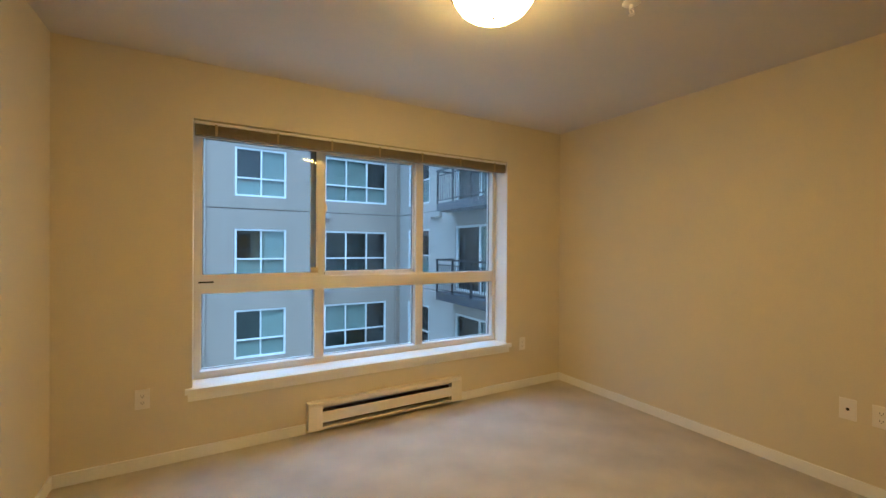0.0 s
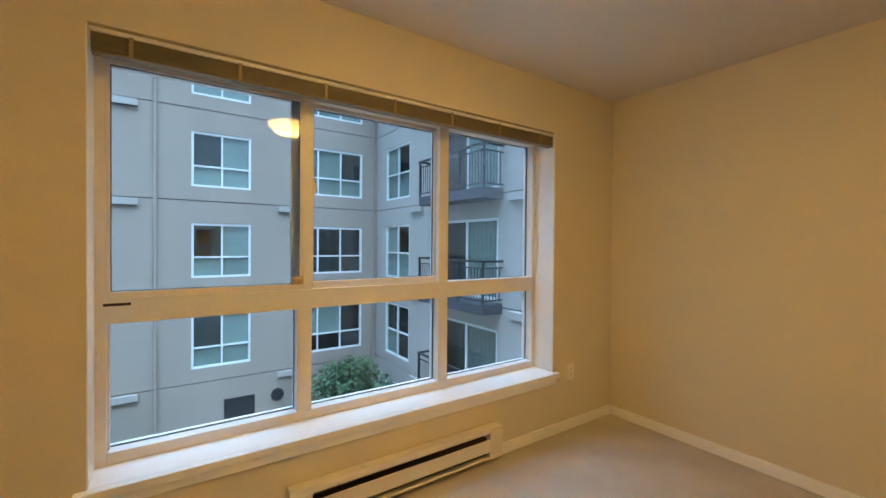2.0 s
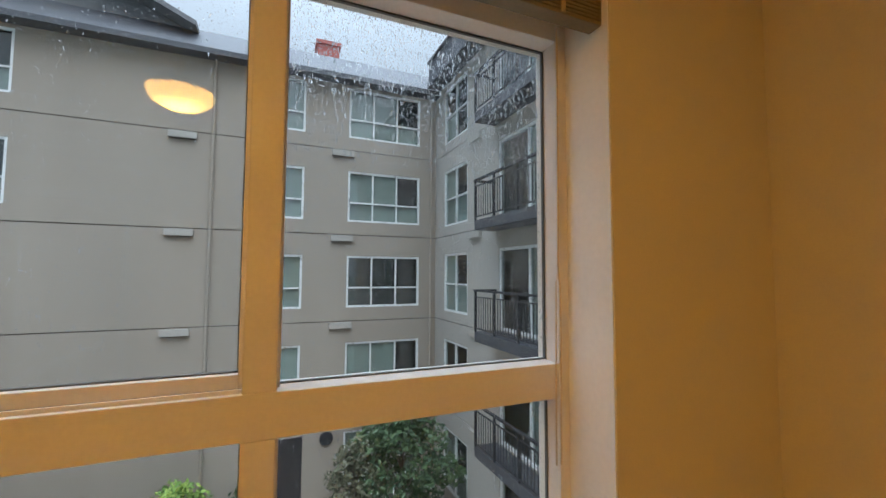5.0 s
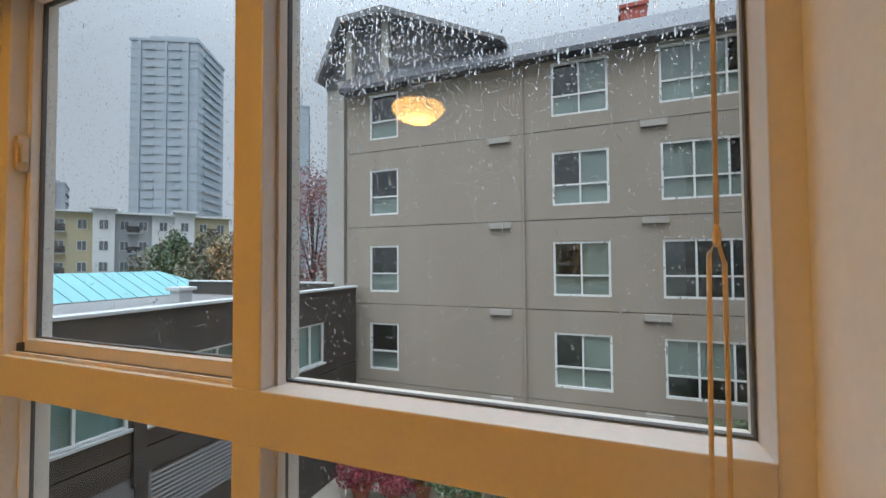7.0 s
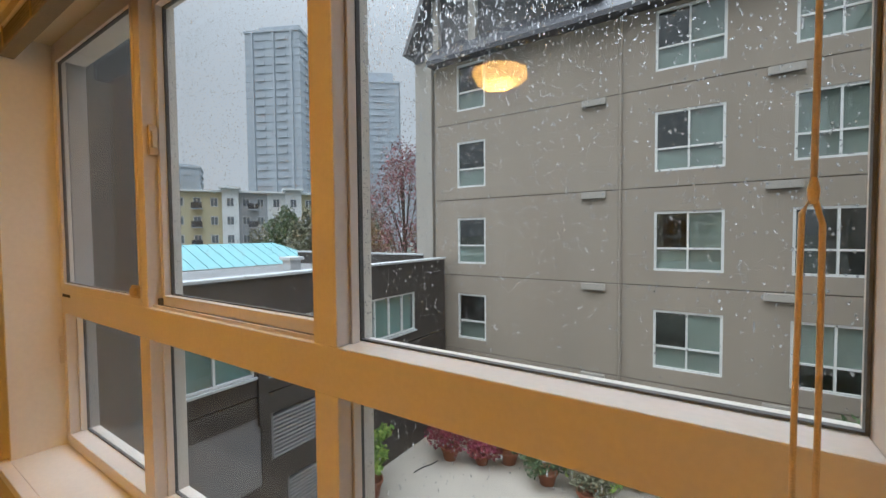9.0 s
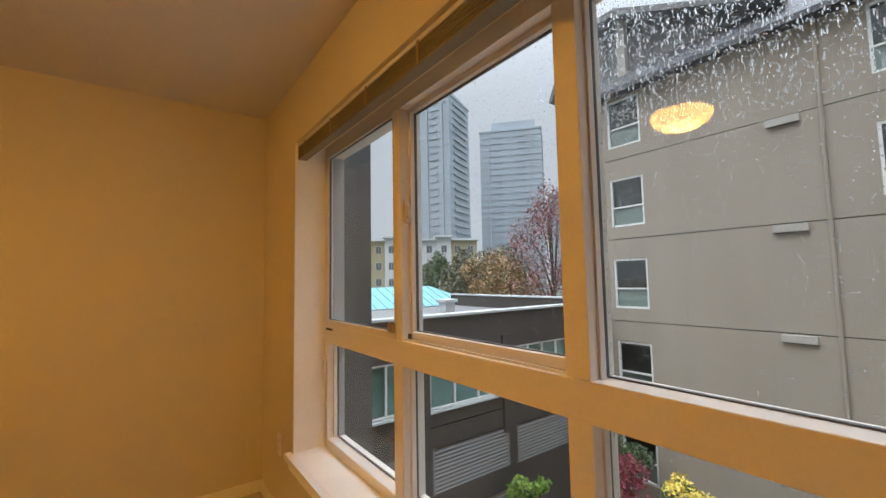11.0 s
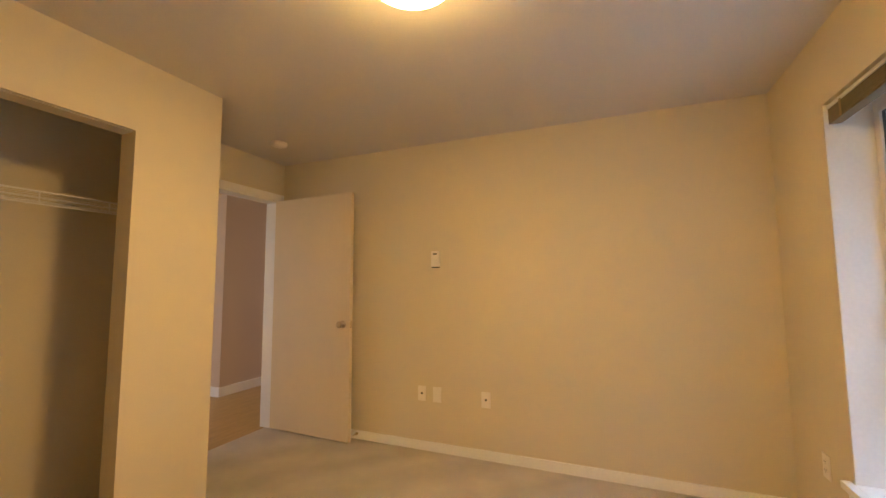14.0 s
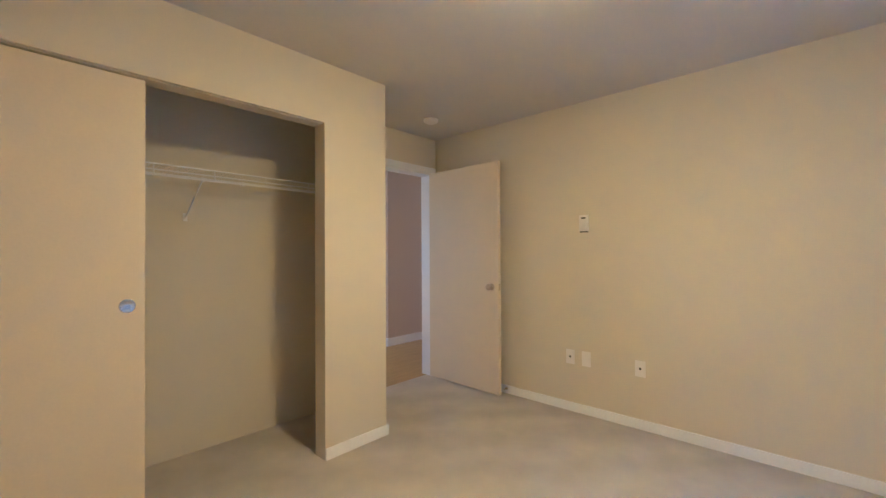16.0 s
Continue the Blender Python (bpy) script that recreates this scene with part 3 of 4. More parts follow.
part("stem", lathe([(0.010, H - 0.012), (0.010, H - 0.03)], SC, "z", 10), PLATE, spr)
bm = bmesh.new()
for s in (-1, 1):
    tube(bm, [(2.41 + s * 0.009, -1.74, H - 0.03), (2.41 + s * 0.014, -1.74, H - 0.042), (2.41 + s * 0.003, -1.74, H - 0.056)], 0.003, 6)
part("yoke", bm, PLATE, spr)
part("deflector", lathe([(0.014, H - 0.056), (0.014, H - 0.058)], SC, "z", 14), PLATE, spr)
smoke = thing("smoke_detector", (0.52, -3.38, H), "white round smoke detector on the ceiling", "smoke detector")
part("body", lathe([(0.062, H), (0.064, H - 0.012), (0.058, H - 0.026), (0.04, H - 0.034), (0.005, H - 0.036)], (0.52, -3.38, 0), "z", 28), PLATE, smoke, "", True)
part("test_button", lathe([(0.010, H - 0.034), (0.010, H - 0.039), (0.002, H - 0.040)], (0.54, -3.36, 0), "z", 12), PLATE, smoke)


def wall_plate(name, at, turn, kind, label):
    """A plate 70 by 115 mm, built facing +y, then turned."""
    p = thing(name, (0, 0, 0), label, "wall plate")
    part("plate", boxes(((-0.036, 0, -0.058), (0.036, 0.006, 0.058)), bevel=0.003), PLATE, p)
    if kind == "duplex":
        for z in (-0.02, 0.02):
            sock = part("socket", lathe([(0.0165, 0.004), (0.0165, 0.008), (0.002, 0.0082)], (0, 0, z), "y", 18), PLATE, p)
            part("slot_face", boxes(((-0.0075, 0.0079, z - 0.002), (-0.005, 0.0086, z + 0.007)), ((0.005, 0.0079, z - 0.002), (0.0075, 0.0086, z + 0.007)), ((-0.002, 0.0079, z - 0.010), (0.002, 0.0086, z - 0.006))), DARK, sock)
        part("screw", lathe([(0.003, 0.006), (0.003, 0.0075)], (0, 0, 0), "y", 8), PLATE, p)
    elif kind == "jack":
        part("jack", lathe([(0.008, 0.005), (0.008, 0.008), (0.005, 0.012), (0.001, 0.012)], (0, 0, 0), "y", 12), DARK, p, "dark cable jack")
        for z in (-0.042, 0.042):
            part("screw", lathe([(0.003, 0.006), (0.003, 0.0075)], (0, 0, z), "y", 8), PLATE, p)
    else:
        part("insert", boxes(((-0.017, 0.005, -0.034), (0.017, 0.009, 0.034)), bevel=0.002), PLATE, p)
    p.matrix_basis = pose(*at, 0, 0, turn)
    return p


wall_plate("power_outlet", (0.403, 0, 0.41), 180, "duplex", "ivory duplex power outlet on the window wall")
wall_plate("power_outlet", (3.29, 0, 0.41), 180, "duplex", "ivory duplex power outlet near the corner")
wall_plate("cable_plate", (W, -2.12, 0.44), 90, "jack", "ivory cable jack plate on the bare wall")
wall_plate("power_outlet", (W, -2.25, 0.44), 90, "duplex", "ivory duplex power outlet on the bare wall")
wall_plate("cable_plate", (0, -2.34, 0.43), -90, "jack", "ivory cable jack plate with a dark centre")
wall_plate("power_outlet", (0, -2.21, 0.43), -90, "decora", "ivory rectangular outlet plate beside the jack")
wall_plate("cable_plate", (0, -1.815, 0.43), -90, "jack", "ivory cable jack plate on its own")
th = thing("thermostat", (0, -2.215, 1.42), "ivory wall thermostat with a round dial", "thermostat")
part("body", boxes(((0, -2.25, 1.425), (0.026, -2.18, 1.55)), bevel=0.004), PLATE, th)
part("dial", lathe([(0.022, 0.026), (0.021, 0.036), (0.003, 0.038)], (0, -2.215, 1.465), "x", 20), PLATE, th)
part("window_slot", boxes(((0.0255, -2.232, 1.522), (0.0275, -2.198, 1.533))), DARK, th)
part("lever", boxes(((0.003, -2.245, 1.416), (0.022, -2.185, 1.425))), DARK, th)

heat = thing("baseboard_heater", (1.95, -0.035, 0.03), "cream enamel electric baseboard heater under the window", "heater")
hx0, hx1 = 1.33, 2.58
part("back_plate", boxes(((hx0, -0.012, 0.03), (hx1, 0, 0.218))), HEATER, heat)
part("top_cover", boxes(((hx0, -0.062, 0.208), (hx1, -0.012, 0.224)), ((hx0 + 0.1, -0.064, 0.190), (hx1 - 0.1, -0.058, 0.209)), bevel=0.002), HEATER, heat)
part("front_panel", boxes(((hx0 + 0.1, -0.066, 0.080), (hx1 - 0.1, -0.060, 0.155)), bevel=0.002), HEATER, heat)
part("bottom_lip", boxes(((hx0 + 0.1, -0.062, 0.035), (hx1 - 0.1, -0.012, 0.048)), bevel=0.002), HEATER, heat)
for x0, x1 in ((hx0, hx0 + 0.1), (hx1 - 0.1, hx1)):
    part("end_cap", boxes(((x0, -0.067, 0.032), (x1, -0.012, 0.208)), bevel=0.004), HEATER, heat)
bm = bmesh.new()
x = hx0 + 0.11
while x < hx1 - 0.11:
    box(bm, (x, -0.052, 0.06), (x + 0.002, -0.016, 0.165))
    x += 0.012
part("heating_element", bm, FIN, heat, "dark finned heating element")

# ---- closet ----
slide = thing("sliding_closet_door", (3.1, CLOSET_Y - 0.04, 0), "cream flush sliding closet door half across the opening", "closet door")
part("panel", boxes(((2.642, CLOSET_Y - 0.062, 0.012), (3.60, CLOSET_Y - 0.027, CLOSET_TOP - 0.012)), bevel=0.003), DOORP, slide)
part("finger_pull", lathe([(0.031, 0.0), (0.031, 0.0035), (0.026, 0.004), (0.020, 0.0012), (0.002, 0.0008)], (2.708, CLOSET_Y - 0.027, 1.035), "y", 28), CHROME, slide, "round satin metal finger pull", True)
slide2 = thing("sliding_closet_door", (3.2, CLOSET_Y - 0.09, 0), "cream flush sliding closet door behind the other", "closet door")
part("panel", boxes(((2.72, CLOSET_Y - 0.108, 0.012), (3.615, CLOSET_Y - 0.072, CLOSET_TOP - 0.012)), bevel=0.003), DOORP, slide2)
solid("trim_closet_track", boxes(((JAMB_X, CLOSET_Y - 0.112, CLOSET_TOP - 0.005), (3.62, CLOSET_Y - 0.02, CLOSET_TOP - 0.001))), WALL, "cream painted closet door track", "door track")

shelf = thing("wire_shelf", (2.5, -3.6, 1.65), "white coated wire shelf with a hanging rail in the closet", "shelf")
SZ, SY0, SY1 = 1.752, -3.81, -3.49
sx0, sx1 = CORNER_X + 0.12, W - 0.002
for y, z in ((SY1, SZ), (SY1 + 0.006, SZ - 0.062), (SY0, SZ), ((SY0 + SY1) / 2, SZ - 0.004)):
    part("rail", tube(bmesh.new(), [(sx0, y, z), (sx1, y, z)], 0.0046, 8), WIRE, shelf)
bm = bmesh.new()
x = sx0 + 0.02
while x < sx1:
    tube(bm, [(x, SY0, SZ + 0.004), (x, SY1, SZ + 0.004)], 0.0014, 5)
    x += 0.027
part("wire_grid", bm, WIRE, shelf)
x = sx0 + 0.25
while x < sx1:
    part("drop_wire", tube(bmesh.new(), [(x, SY1, SZ), (x, SY1 + 0.006, SZ - 0.062)], 0.0032, 6), WIRE, shelf)
    x += 0.30
for x in (2.30, 3.2):
    part("brace", tube(bmesh.new(), [(x, SY1, SZ - 0.062), (x, -3.815, SZ - 0.262)], 0.0055, 8), WIRE, shelf, "diagonal support brace")
    part("brace_foot", boxes(((x - 0.012, -3.82, SZ - 0.28), (x + 0.012, -3.814, SZ - 0.23))), WIRE, shelf)
for x in (1.95, 2.2, 2.65):
    part("wall_clip", boxes(((x - 0.01, -3.82, SZ - 0.02), (x + 0.01, -3.805, SZ + 0.008)), bevel=0.002), WIRE, shelf)

# ---- outside: ground ----
GZ = -6.0
solid("ground", boxes(((-900, -900, GZ - 1.0), (900, 900, GZ - 0.02))), LAND, "dark wet ground reaching to the horizon", "ground")
solid("pavement", boxes(((-5.6, 0.6, GZ - 0.02), (7.75, 12.83, GZ))), DECK, "wet pale concrete courtyard deck", "courtyard")

# ---- facing apartment building ----
STOREY = 2.84
FACE = 12.83


def outer_window(u0, u1, z0, z1, cols, place, parent, shades, bar=0.62):
    """A white-framed window with a low cross bar; place(u, d, z) gives the point at depth d into the wall."""
    def slab(a, b, d0, d1, c, e):
        p, q = place(a, d0, c), place(b, d1, e)
        return [min(s, t) for s, t in zip(p, q)], [max(s, t) for s, t in zip(p, q)]
    f, m = 0.065, 0.05
    zb = z1 - (z1 - z0) * bar
    step = (u1 - u0) / cols
    bits = [slab(u0, u0 + f, 0.02, 0.12, z0, z1), slab(u1 - f, u1, 0.02, 0.12, z0, z1), slab(u0 + f, u1 - f, 0.02, 0.12, z0, z0 + f), slab(u0 + f, u1 - f, 0.02, 0.12, z1 - f, z1),
            slab(u0 + f, u1 - f, 0.03, 0.11, zb - m / 2, zb + m / 2)]
    for k in range(1, cols):
        bits.append(slab(u0 + k * step - m / 2, u0 + k * step + m / 2, 0.03, 0.11, z0 + f, zb - m / 2))
        bits.append(slab(u0 + k * step - m / 2, u0 + k * step + m / 2, 0.03, 0.11, zb + m / 2, z1 - f))
    w = part("window", boxes(*bits), WINFRAME, parent)
    for k in range(cols):
        a, b = u0 + k * step + (f if k == 0 else m / 2), u0 + (k + 1) * step - (f if k == cols - 1 else m / 2)
        for row, (c, e) in enumerate(((z0 + f, zb - m / 2), (zb + m / 2, z1 - f))):
            p = part("pane", boxes(slab(a, b, 0.07, 0.076, c, e)), FARGLASS, w)
            p.visible_shadow = False
            if shades[row][k]:
                part("shade", boxes(slab(a, b, 0.115, 0.12, c, e)), SHADE, w)
    return w


def front(u, d, z):
    return (u, FACE + d, z)


def wing(u, d, z):
    return (7.75 + d, u, z)


house = thing("apartment_building", (0, FACE, GZ), "four-storey taupe stucco apartment house with white windows", "building")
JOINTS = [5.44 - k * STOREY for k in range(4)]
holes, wins = [], []
rng = random.Random(4)
for k in range(5):
    z1 = 7.58 - k * STOREY
    z0 = z1 - 1.70
    if k < 4:
        wins.append((-5.12, -3.93, z0, z1, 1))
        wins.append((1.53, 3.21, z0, z1, 2))
        wins.append((4.60, 7.13, z0, z1, 3))
    else:
        wins.append((4.60, 7.13, z0, z1, 3))
        wins.append((-5.12, -3.93, z0, z1, 1))
holes = [w[:4] for w in wins] + [(-6.1, 7.75, z - 0.015, z + 0.015) for z in JOINTS] + [(2.43, 3.35, GZ, -3.75)]
bm = grid_wall(bmesh.new(), -6.1, 7.75, GZ, 8.0, holes, front, 0.16)
part("wall", bm, STUCCO, house)
part("joint_backing", boxes(*[((-6.1, FACE + 0.03, z - 0.015), (7.75, FACE + 0.15, z + 0.015)) for z in JOINTS]), JOINT, house)
# one dark sheet stands in for the unlit rooms; their dimness is painted
part("room_dark_sheet", boxes(((-6.0, FACE + 0.75, GZ), (14.0, FACE + 0.8, 8.0))), ROOM_DARK, house, "dark sheet painted as the dimness of rooms behind the panes")
part("end_wall", boxes(((-6.1, FACE + 0.16, GZ), (-5.94, FACE + 12, 8.0))), STUCCO, house)
part("end_bay", boxes(((-7.4, FACE + 0.45, GZ), (-6.1, FACE + 12, 8.5)), ((-6.75, FACE + 0.26, GZ), (-6.45, FACE + 0.45, 8.5)), bevel=0.02), STUCCO_B, house, "pale grey stucco end bay")
for k, (u0, u1, z0, z1, cols) in enumerate(wins):
    if cols == 1:
        shades = [[1], [0]]
    elif cols == 2:
        shades = [[1, 1], [0, 1]]
    else:
        shades = [[0, 0, 0], [0, 0, 0]] if k == 8 else ([[0, 0, 0], [1, 1, 0]] if k == 11 else [[1, 1, 1], [1, 1, 0]])
    outer_window(u0, u1, z0, z1, cols, front, house, shades, 0.62 if cols > 1 else 0.60)
door = part("door", boxes(((2.43, FACE + 0.06, GZ), (3.35, FACE + 0.11, -3.75)), bevel=0.01), IRON, house, "black service door")
part("handle", boxes(((2.52, FACE + 0.02, -5.0), (2.60, FACE + 0.06, -4.85))), CHROME, door)
part("round_vent", lathe([(0.21, -0.05), (0.21, 0.0), (0.17, 0.0), (0.16, -0.02), (0.05, -0.02)], (4.06, FACE, -3.9), "y", 24), IRON, house, "round black vent")
for k in range(5):
    z = 5.32 - k * STOREY
    for x in (-0.15, 4.42):
        v = part("wall_vent", boxes(((x - 0.36, FACE - 0.10, z - 0.11), (x + 0.36, FACE, z + 0.09)), bevel=0.012), STUCCO_B, house, "pale louvred wall vent")
        part("grille", boxes(((x - 0.33, FACE - 0.085, z - 0.13), (x + 0.33, FACE - 0.02, z - 0.108))), JOINT, v)
for x in (0.62, 7.55):
    pipe = tube(bmesh.new(), [(x, FACE - 0.06, GZ), (x, FACE - 0.06, 7.7)], 0.045, 10)
    for j in range(6):
        box(pipe, (x - 0.06, FACE - 0.05, -4.5 + j * 2.3), (x + 0.06, FACE, -4.46 + j * 2.3))
    part("downpipe", pipe, STUCCO, house)
# roof edge: dark sloped band, wider over the corner dormer
bm = bmesh.new()
for x0, x1 in ((-0.6, 8.4), (-6.2, -0.6)):
    z = 7.68
    vs = [bm.verts.new(p) for p in ((x0, FACE - 0.45, z), (x1, FACE - 0.45, z), (x1, FACE - 0.45, z + 0.16), (x0, FACE - 0.45, z + 0.16),
          (x0, FACE + 0.5, z + 1.12), (x1, FACE + 0.5, z + 1.12), (x0, FACE + 0.5, z), (x1, FACE + 0.5, z))]
    for f in ((0, 1, 2, 3), (3, 2, 5, 4), (0, 6, 7, 1), (4, 5, 7, 6), (0, 3, 4, 6), (1, 7, 5, 2)):
        bm.faces.new([vs[i] for i in f])
part("roof", bm, SLATE, house, "dark slate-grey metal eave")
part("roof_deck", boxes(((-6.0, FACE + 0.5, 8.2), (14.0, FACE + 12, 8.5))), FLATROOF, house)
bm = bmesh.new()
prism(bm, [(-7.4, 8.3), (-7.4, 8.6), (-6.4, 10.72), (-4.5, 10.75), (-0.1, 8.6), (-0.1, 8.3)], FACE + 0.42, FACE + 0.5)
prism(bm, [(-7.5, 8.45), (-6.45, 10.78), (-4.5, 10.82), (0.1, 8.66), (0.1, 8.52), (-4.5, 10.58), (-6.3, 10.54), (-7.33, 8.45)], FACE - 0.25, FACE + 6)
part("dormer", bm, SHINGLE, house, "grey shingled dormer over the end bay")
part("dormer_post", boxes(((-4.72, FACE + 0.18, 8.3), (-4.42, FACE + 0.42, 10.55)), ((-6.3, FACE + 0.18, 8.3), (-6.05, FACE + 0.42, 10.4))), STUCCO_B, house, "pale dormer post")
part("chimney", boxes(((3.8, FACE + 3.0, 8.4), (4.65, FACE + 3.8, 10.75)), ((3.73, FACE + 2.93, 10.6), (4.72, FACE + 3.87, 10.75)), bevel=0.02), BRICK, house, "red brick chimney stack")

# ---- side wing with balconies ----
side = thing("apartment_wing", (7.75, 6.0, GZ), "taupe stucco side wing with iron balconies", "building")
wwins, sliders = [], []
for k in range(5):
    z1 = 7.66 - k * STOREY
    wwins.append((10.22, 12.02, z1 - 1.9, z1))
    sliders.append((5.74, 8.38, z1 - 2.08, z1 + 0.02))
    wwins.append((1.0, 2.8, z1 - 1.9, z1))
holes = wwins + sliders + [(-2, FACE, z - 0.015, z + 0.015) for z in JOINTS]
part("wall", grid_wall(bmesh.new(), -2.0, FACE, GZ, 8.0, holes, wing, 0.16), STUCCO_B, side)
part("joint_backing", boxes(*[((7.78, -2.0, z - 0.015), (7.90, FACE, z + 0.015)) for z in JOINTS]), JOINT, side)
# dark sheet again, painted in place of the shade inside the rooms
part("room_dark_sheet", boxes(((8.5, -2.0, GZ), (8.55, FACE + 0.75, 8.0))), ROOM_DARK, side)
part("roof", boxes(((7.22, -2.0, 7.85), (14, FACE - 0.46, 8.08)), ((7.27, -2.0, 8.08), (14, FACE - 0.46, 8.72)), ((7.20, -2.0, 8.72), (14, FACE - 0.46, 8.80)), bevel=0.02), SLATE, side, "dark slate-grey eave")
for k, (u0, u1, z0, z1) in enumerate(wwins):
    outer_window(u0, u1, z0, z1, 2, wing, side, [[1, 1], [0, 1]] if k % 3 else [[0, 1], [0, 0]], 0.52)
for u0, u1, z0, z1 in sliders:
    f = 0.07
    mid = (u0 + u1) / 2
    w = part("window", boxes(((7.77, u0, z0), (7.87, u0 + f, z1)), ((7.77, u1 - f, z0), (7.87, u1, z1)), ((7.77, u0 + f, z1 - f), (7.87, u1 - f, z1)), ((7.77, u0 + f, z0), (7.87, u1 - f, z0 + f)),
             ((7.78, mid - 0.04, z0 + f), (7.86, mid + 0.04, z1 - f))), WINFRAME, side, "white sliding balcony door")
    for a, b, shaded in ((u0 + f, mid - 0.04, True), (mid + 0.04, u1 - f, False)):
        p = part("pane", boxes(((7.81, a, z0 + f), (7.816, b, z1 - f))), FARGLASS, w)
        p.visible_shadow = False
        if shaded:
            part("curtain", boxes(*[((7.86 + 0.012 * (j % 2), a + (b - a) * j / 14, z0 + f), (7.875 + 0.012 * (j % 2), a + (b - a) * (j + 1) / 14, z1 - f)) for j in range(14)]), SHADE, w)
for k, (u0, u1, z0, z1) in enumerate(sliders):
    if k == 4:
        continue
    floor_z = z0 - 0.03
    bal = thing("balcony", (7.4, 7.05, floor_z), "black iron balcony with a dark deck on the stucco wall", "balcony", group="balconies on the side wing")
    x0, x1, y0, y1 = 7.12, 7.75, 5.56, 8.55
    part("deck", boxes(((x0, y0, floor_z - 0.26), (x1, y1, floor_z)), bevel=0.015), SLATE, bal)
    top = floor_z + 1.06
    part("handrail", boxes(((x0 - 0.02, y0 - 0.02, top - 0.05), (x0 + 0.05, y1 + 0.02, top)), ((x0 + 0.05, y0 - 0.02, top - 0.05), (x1, y0 + 0.05, top)), ((x0 + 0.05, y1 - 0.05, top - 0.05), (x1, y1 + 0.02, top))), IRON, bal)
    part("mid_rail", boxes(((x0, y0, top - 0.20), (x0 + 0.03, y1, top - 0.17)), ((x0 + 0.03, y0, top - 0.20), (x1, y0 + 0.03, top - 0.17))), IRON, bal)
    part("low_rail", boxes(((x0, y0, floor_z + 0.07), (x0 + 0.03, y1, floor_z + 0.10)), ((x0 + 0.03, y0, floor_z + 0.07), (x1, y0 + 0.03, floor_z + 0.10))), IRON, bal)
    for y in (y0, (2 * y0 + y1) / 3, (y0 + 2 * y1) / 3, y1 - 0.05):
        part("post", boxes(((x0 - 0.005, y, floor_z), (x0 + 0.045, y + 0.05, top - 0.05))), IRON, bal)
    n = 26
    for j in range(1, n):
        y = y0 + (y1 - y0) * j / n
        part("baluster", boxes(((x0 + 0.007, y, floor_z + 0.10), (x0 + 0.023, y + 0.016, top - 0.20))), IRON, bal)
    for j in range(1, 6):
        x = x0 + (x1 - x0) * j / 6
        part("baluster", boxes(((x, y0 + 0.007, floor_z + 0.10), (x + 0.016, y0 + 0.023, top - 0.20))), IRON, bal)
for k in range(5):
    z = 5.32 - k * STOREY
    for y in (9.65, 4.9):
        part("wall_vent", boxes(((7.65, y - 0.36, z - 0.11), (7.75, y + 0.36, z + 0.09)), bevel=0.012), STUCCO_B, side, "pale wall vent")

# ---- projecting pier of the own house ----
solid("wall_pier", boxes(((-5.4, 0.28, GZ), (-0.86, 1.21, 8.0))), PIER, "grey stucco bay projecting beside the window", "wall")

# ---- dark low wing with a flat roof ----
low = thing("low_wing", (-5.6, 6.0, GZ), "dark brown low wing with a flat roof and strip windows", "building")


def west(u, d, z):
    return (-5.6 - d, u, z)


strips = [(2.2, 4.82, -1.86, -0.62, 3), (5.15, 7.58, -1.93, -0.66, 3), (8.12, 10.75, -1.96, -0.66, 4)]
louvres = [(3.1, 4.95, -4.42, -2.82), (5.2, 7.88, -3.95, -2.84), (8.17, 12.2, -3.98, -2.9), (5.6, 7.88, -5.6, -4.56)]
holes = [s[:4] for s in strips] + louvres + [(1.13, FACE - 0.2, -2.35, -2.32)]
part("wall", grid_wall(bmesh.new(), 1.13, FACE - 0.2, GZ, 0.36, holes, west, 0.18), BROWNWALL, low)
# board close behind the panes; its aqua colour stands in for the lit interior
part("lit_interior_board", boxes(((-5.86, 1.13, GZ), (-5.79, FACE - 0.2, -0.2))), AQUA, low, "aqua board painted as the lit interior behind the strip windows")
part("pier", boxes(*[((-5.60, y, -3.0), (-5.52, y + (0.24 if y < 5 else 0.42), -0.3)) for y in (4.87, 7.64)]), BROWNWALL, low)
part("coping", boxes(((-5.85, 1.13, 0.36), (-5.52, FACE - 0.2, 0.43)), bevel=0.015), COPING, low, "pale metal parapet coping")
part("roof", boxes(((-15.2, 1.13, -0.4), (-5.78, FACE + 0.4, -0.12))), FLATROOF, low, "wet grey flat roof")
part("far_parapet", boxes(((-15.2, 13.23, -6.0), (-7.05, 13.5, 0.44)), ((-15.2, 1.13, -6.0), (-14.9, 13.23, -0.1))), BROWNWALL, low)
part("far_coping", boxes(((-15.25, 13.18, 0.44), (-7.05, 13.55, 0.50))), COPING, low)
part("roof_vent", boxes(((-11.6, 9.8, -0.12), (-11.1, 10.3, 0.32)), ((-11.7, 9.7, 0.32), (-11.0, 10.4, 0.45)), bevel=0.02), COPING, low, "pale roof vent box")
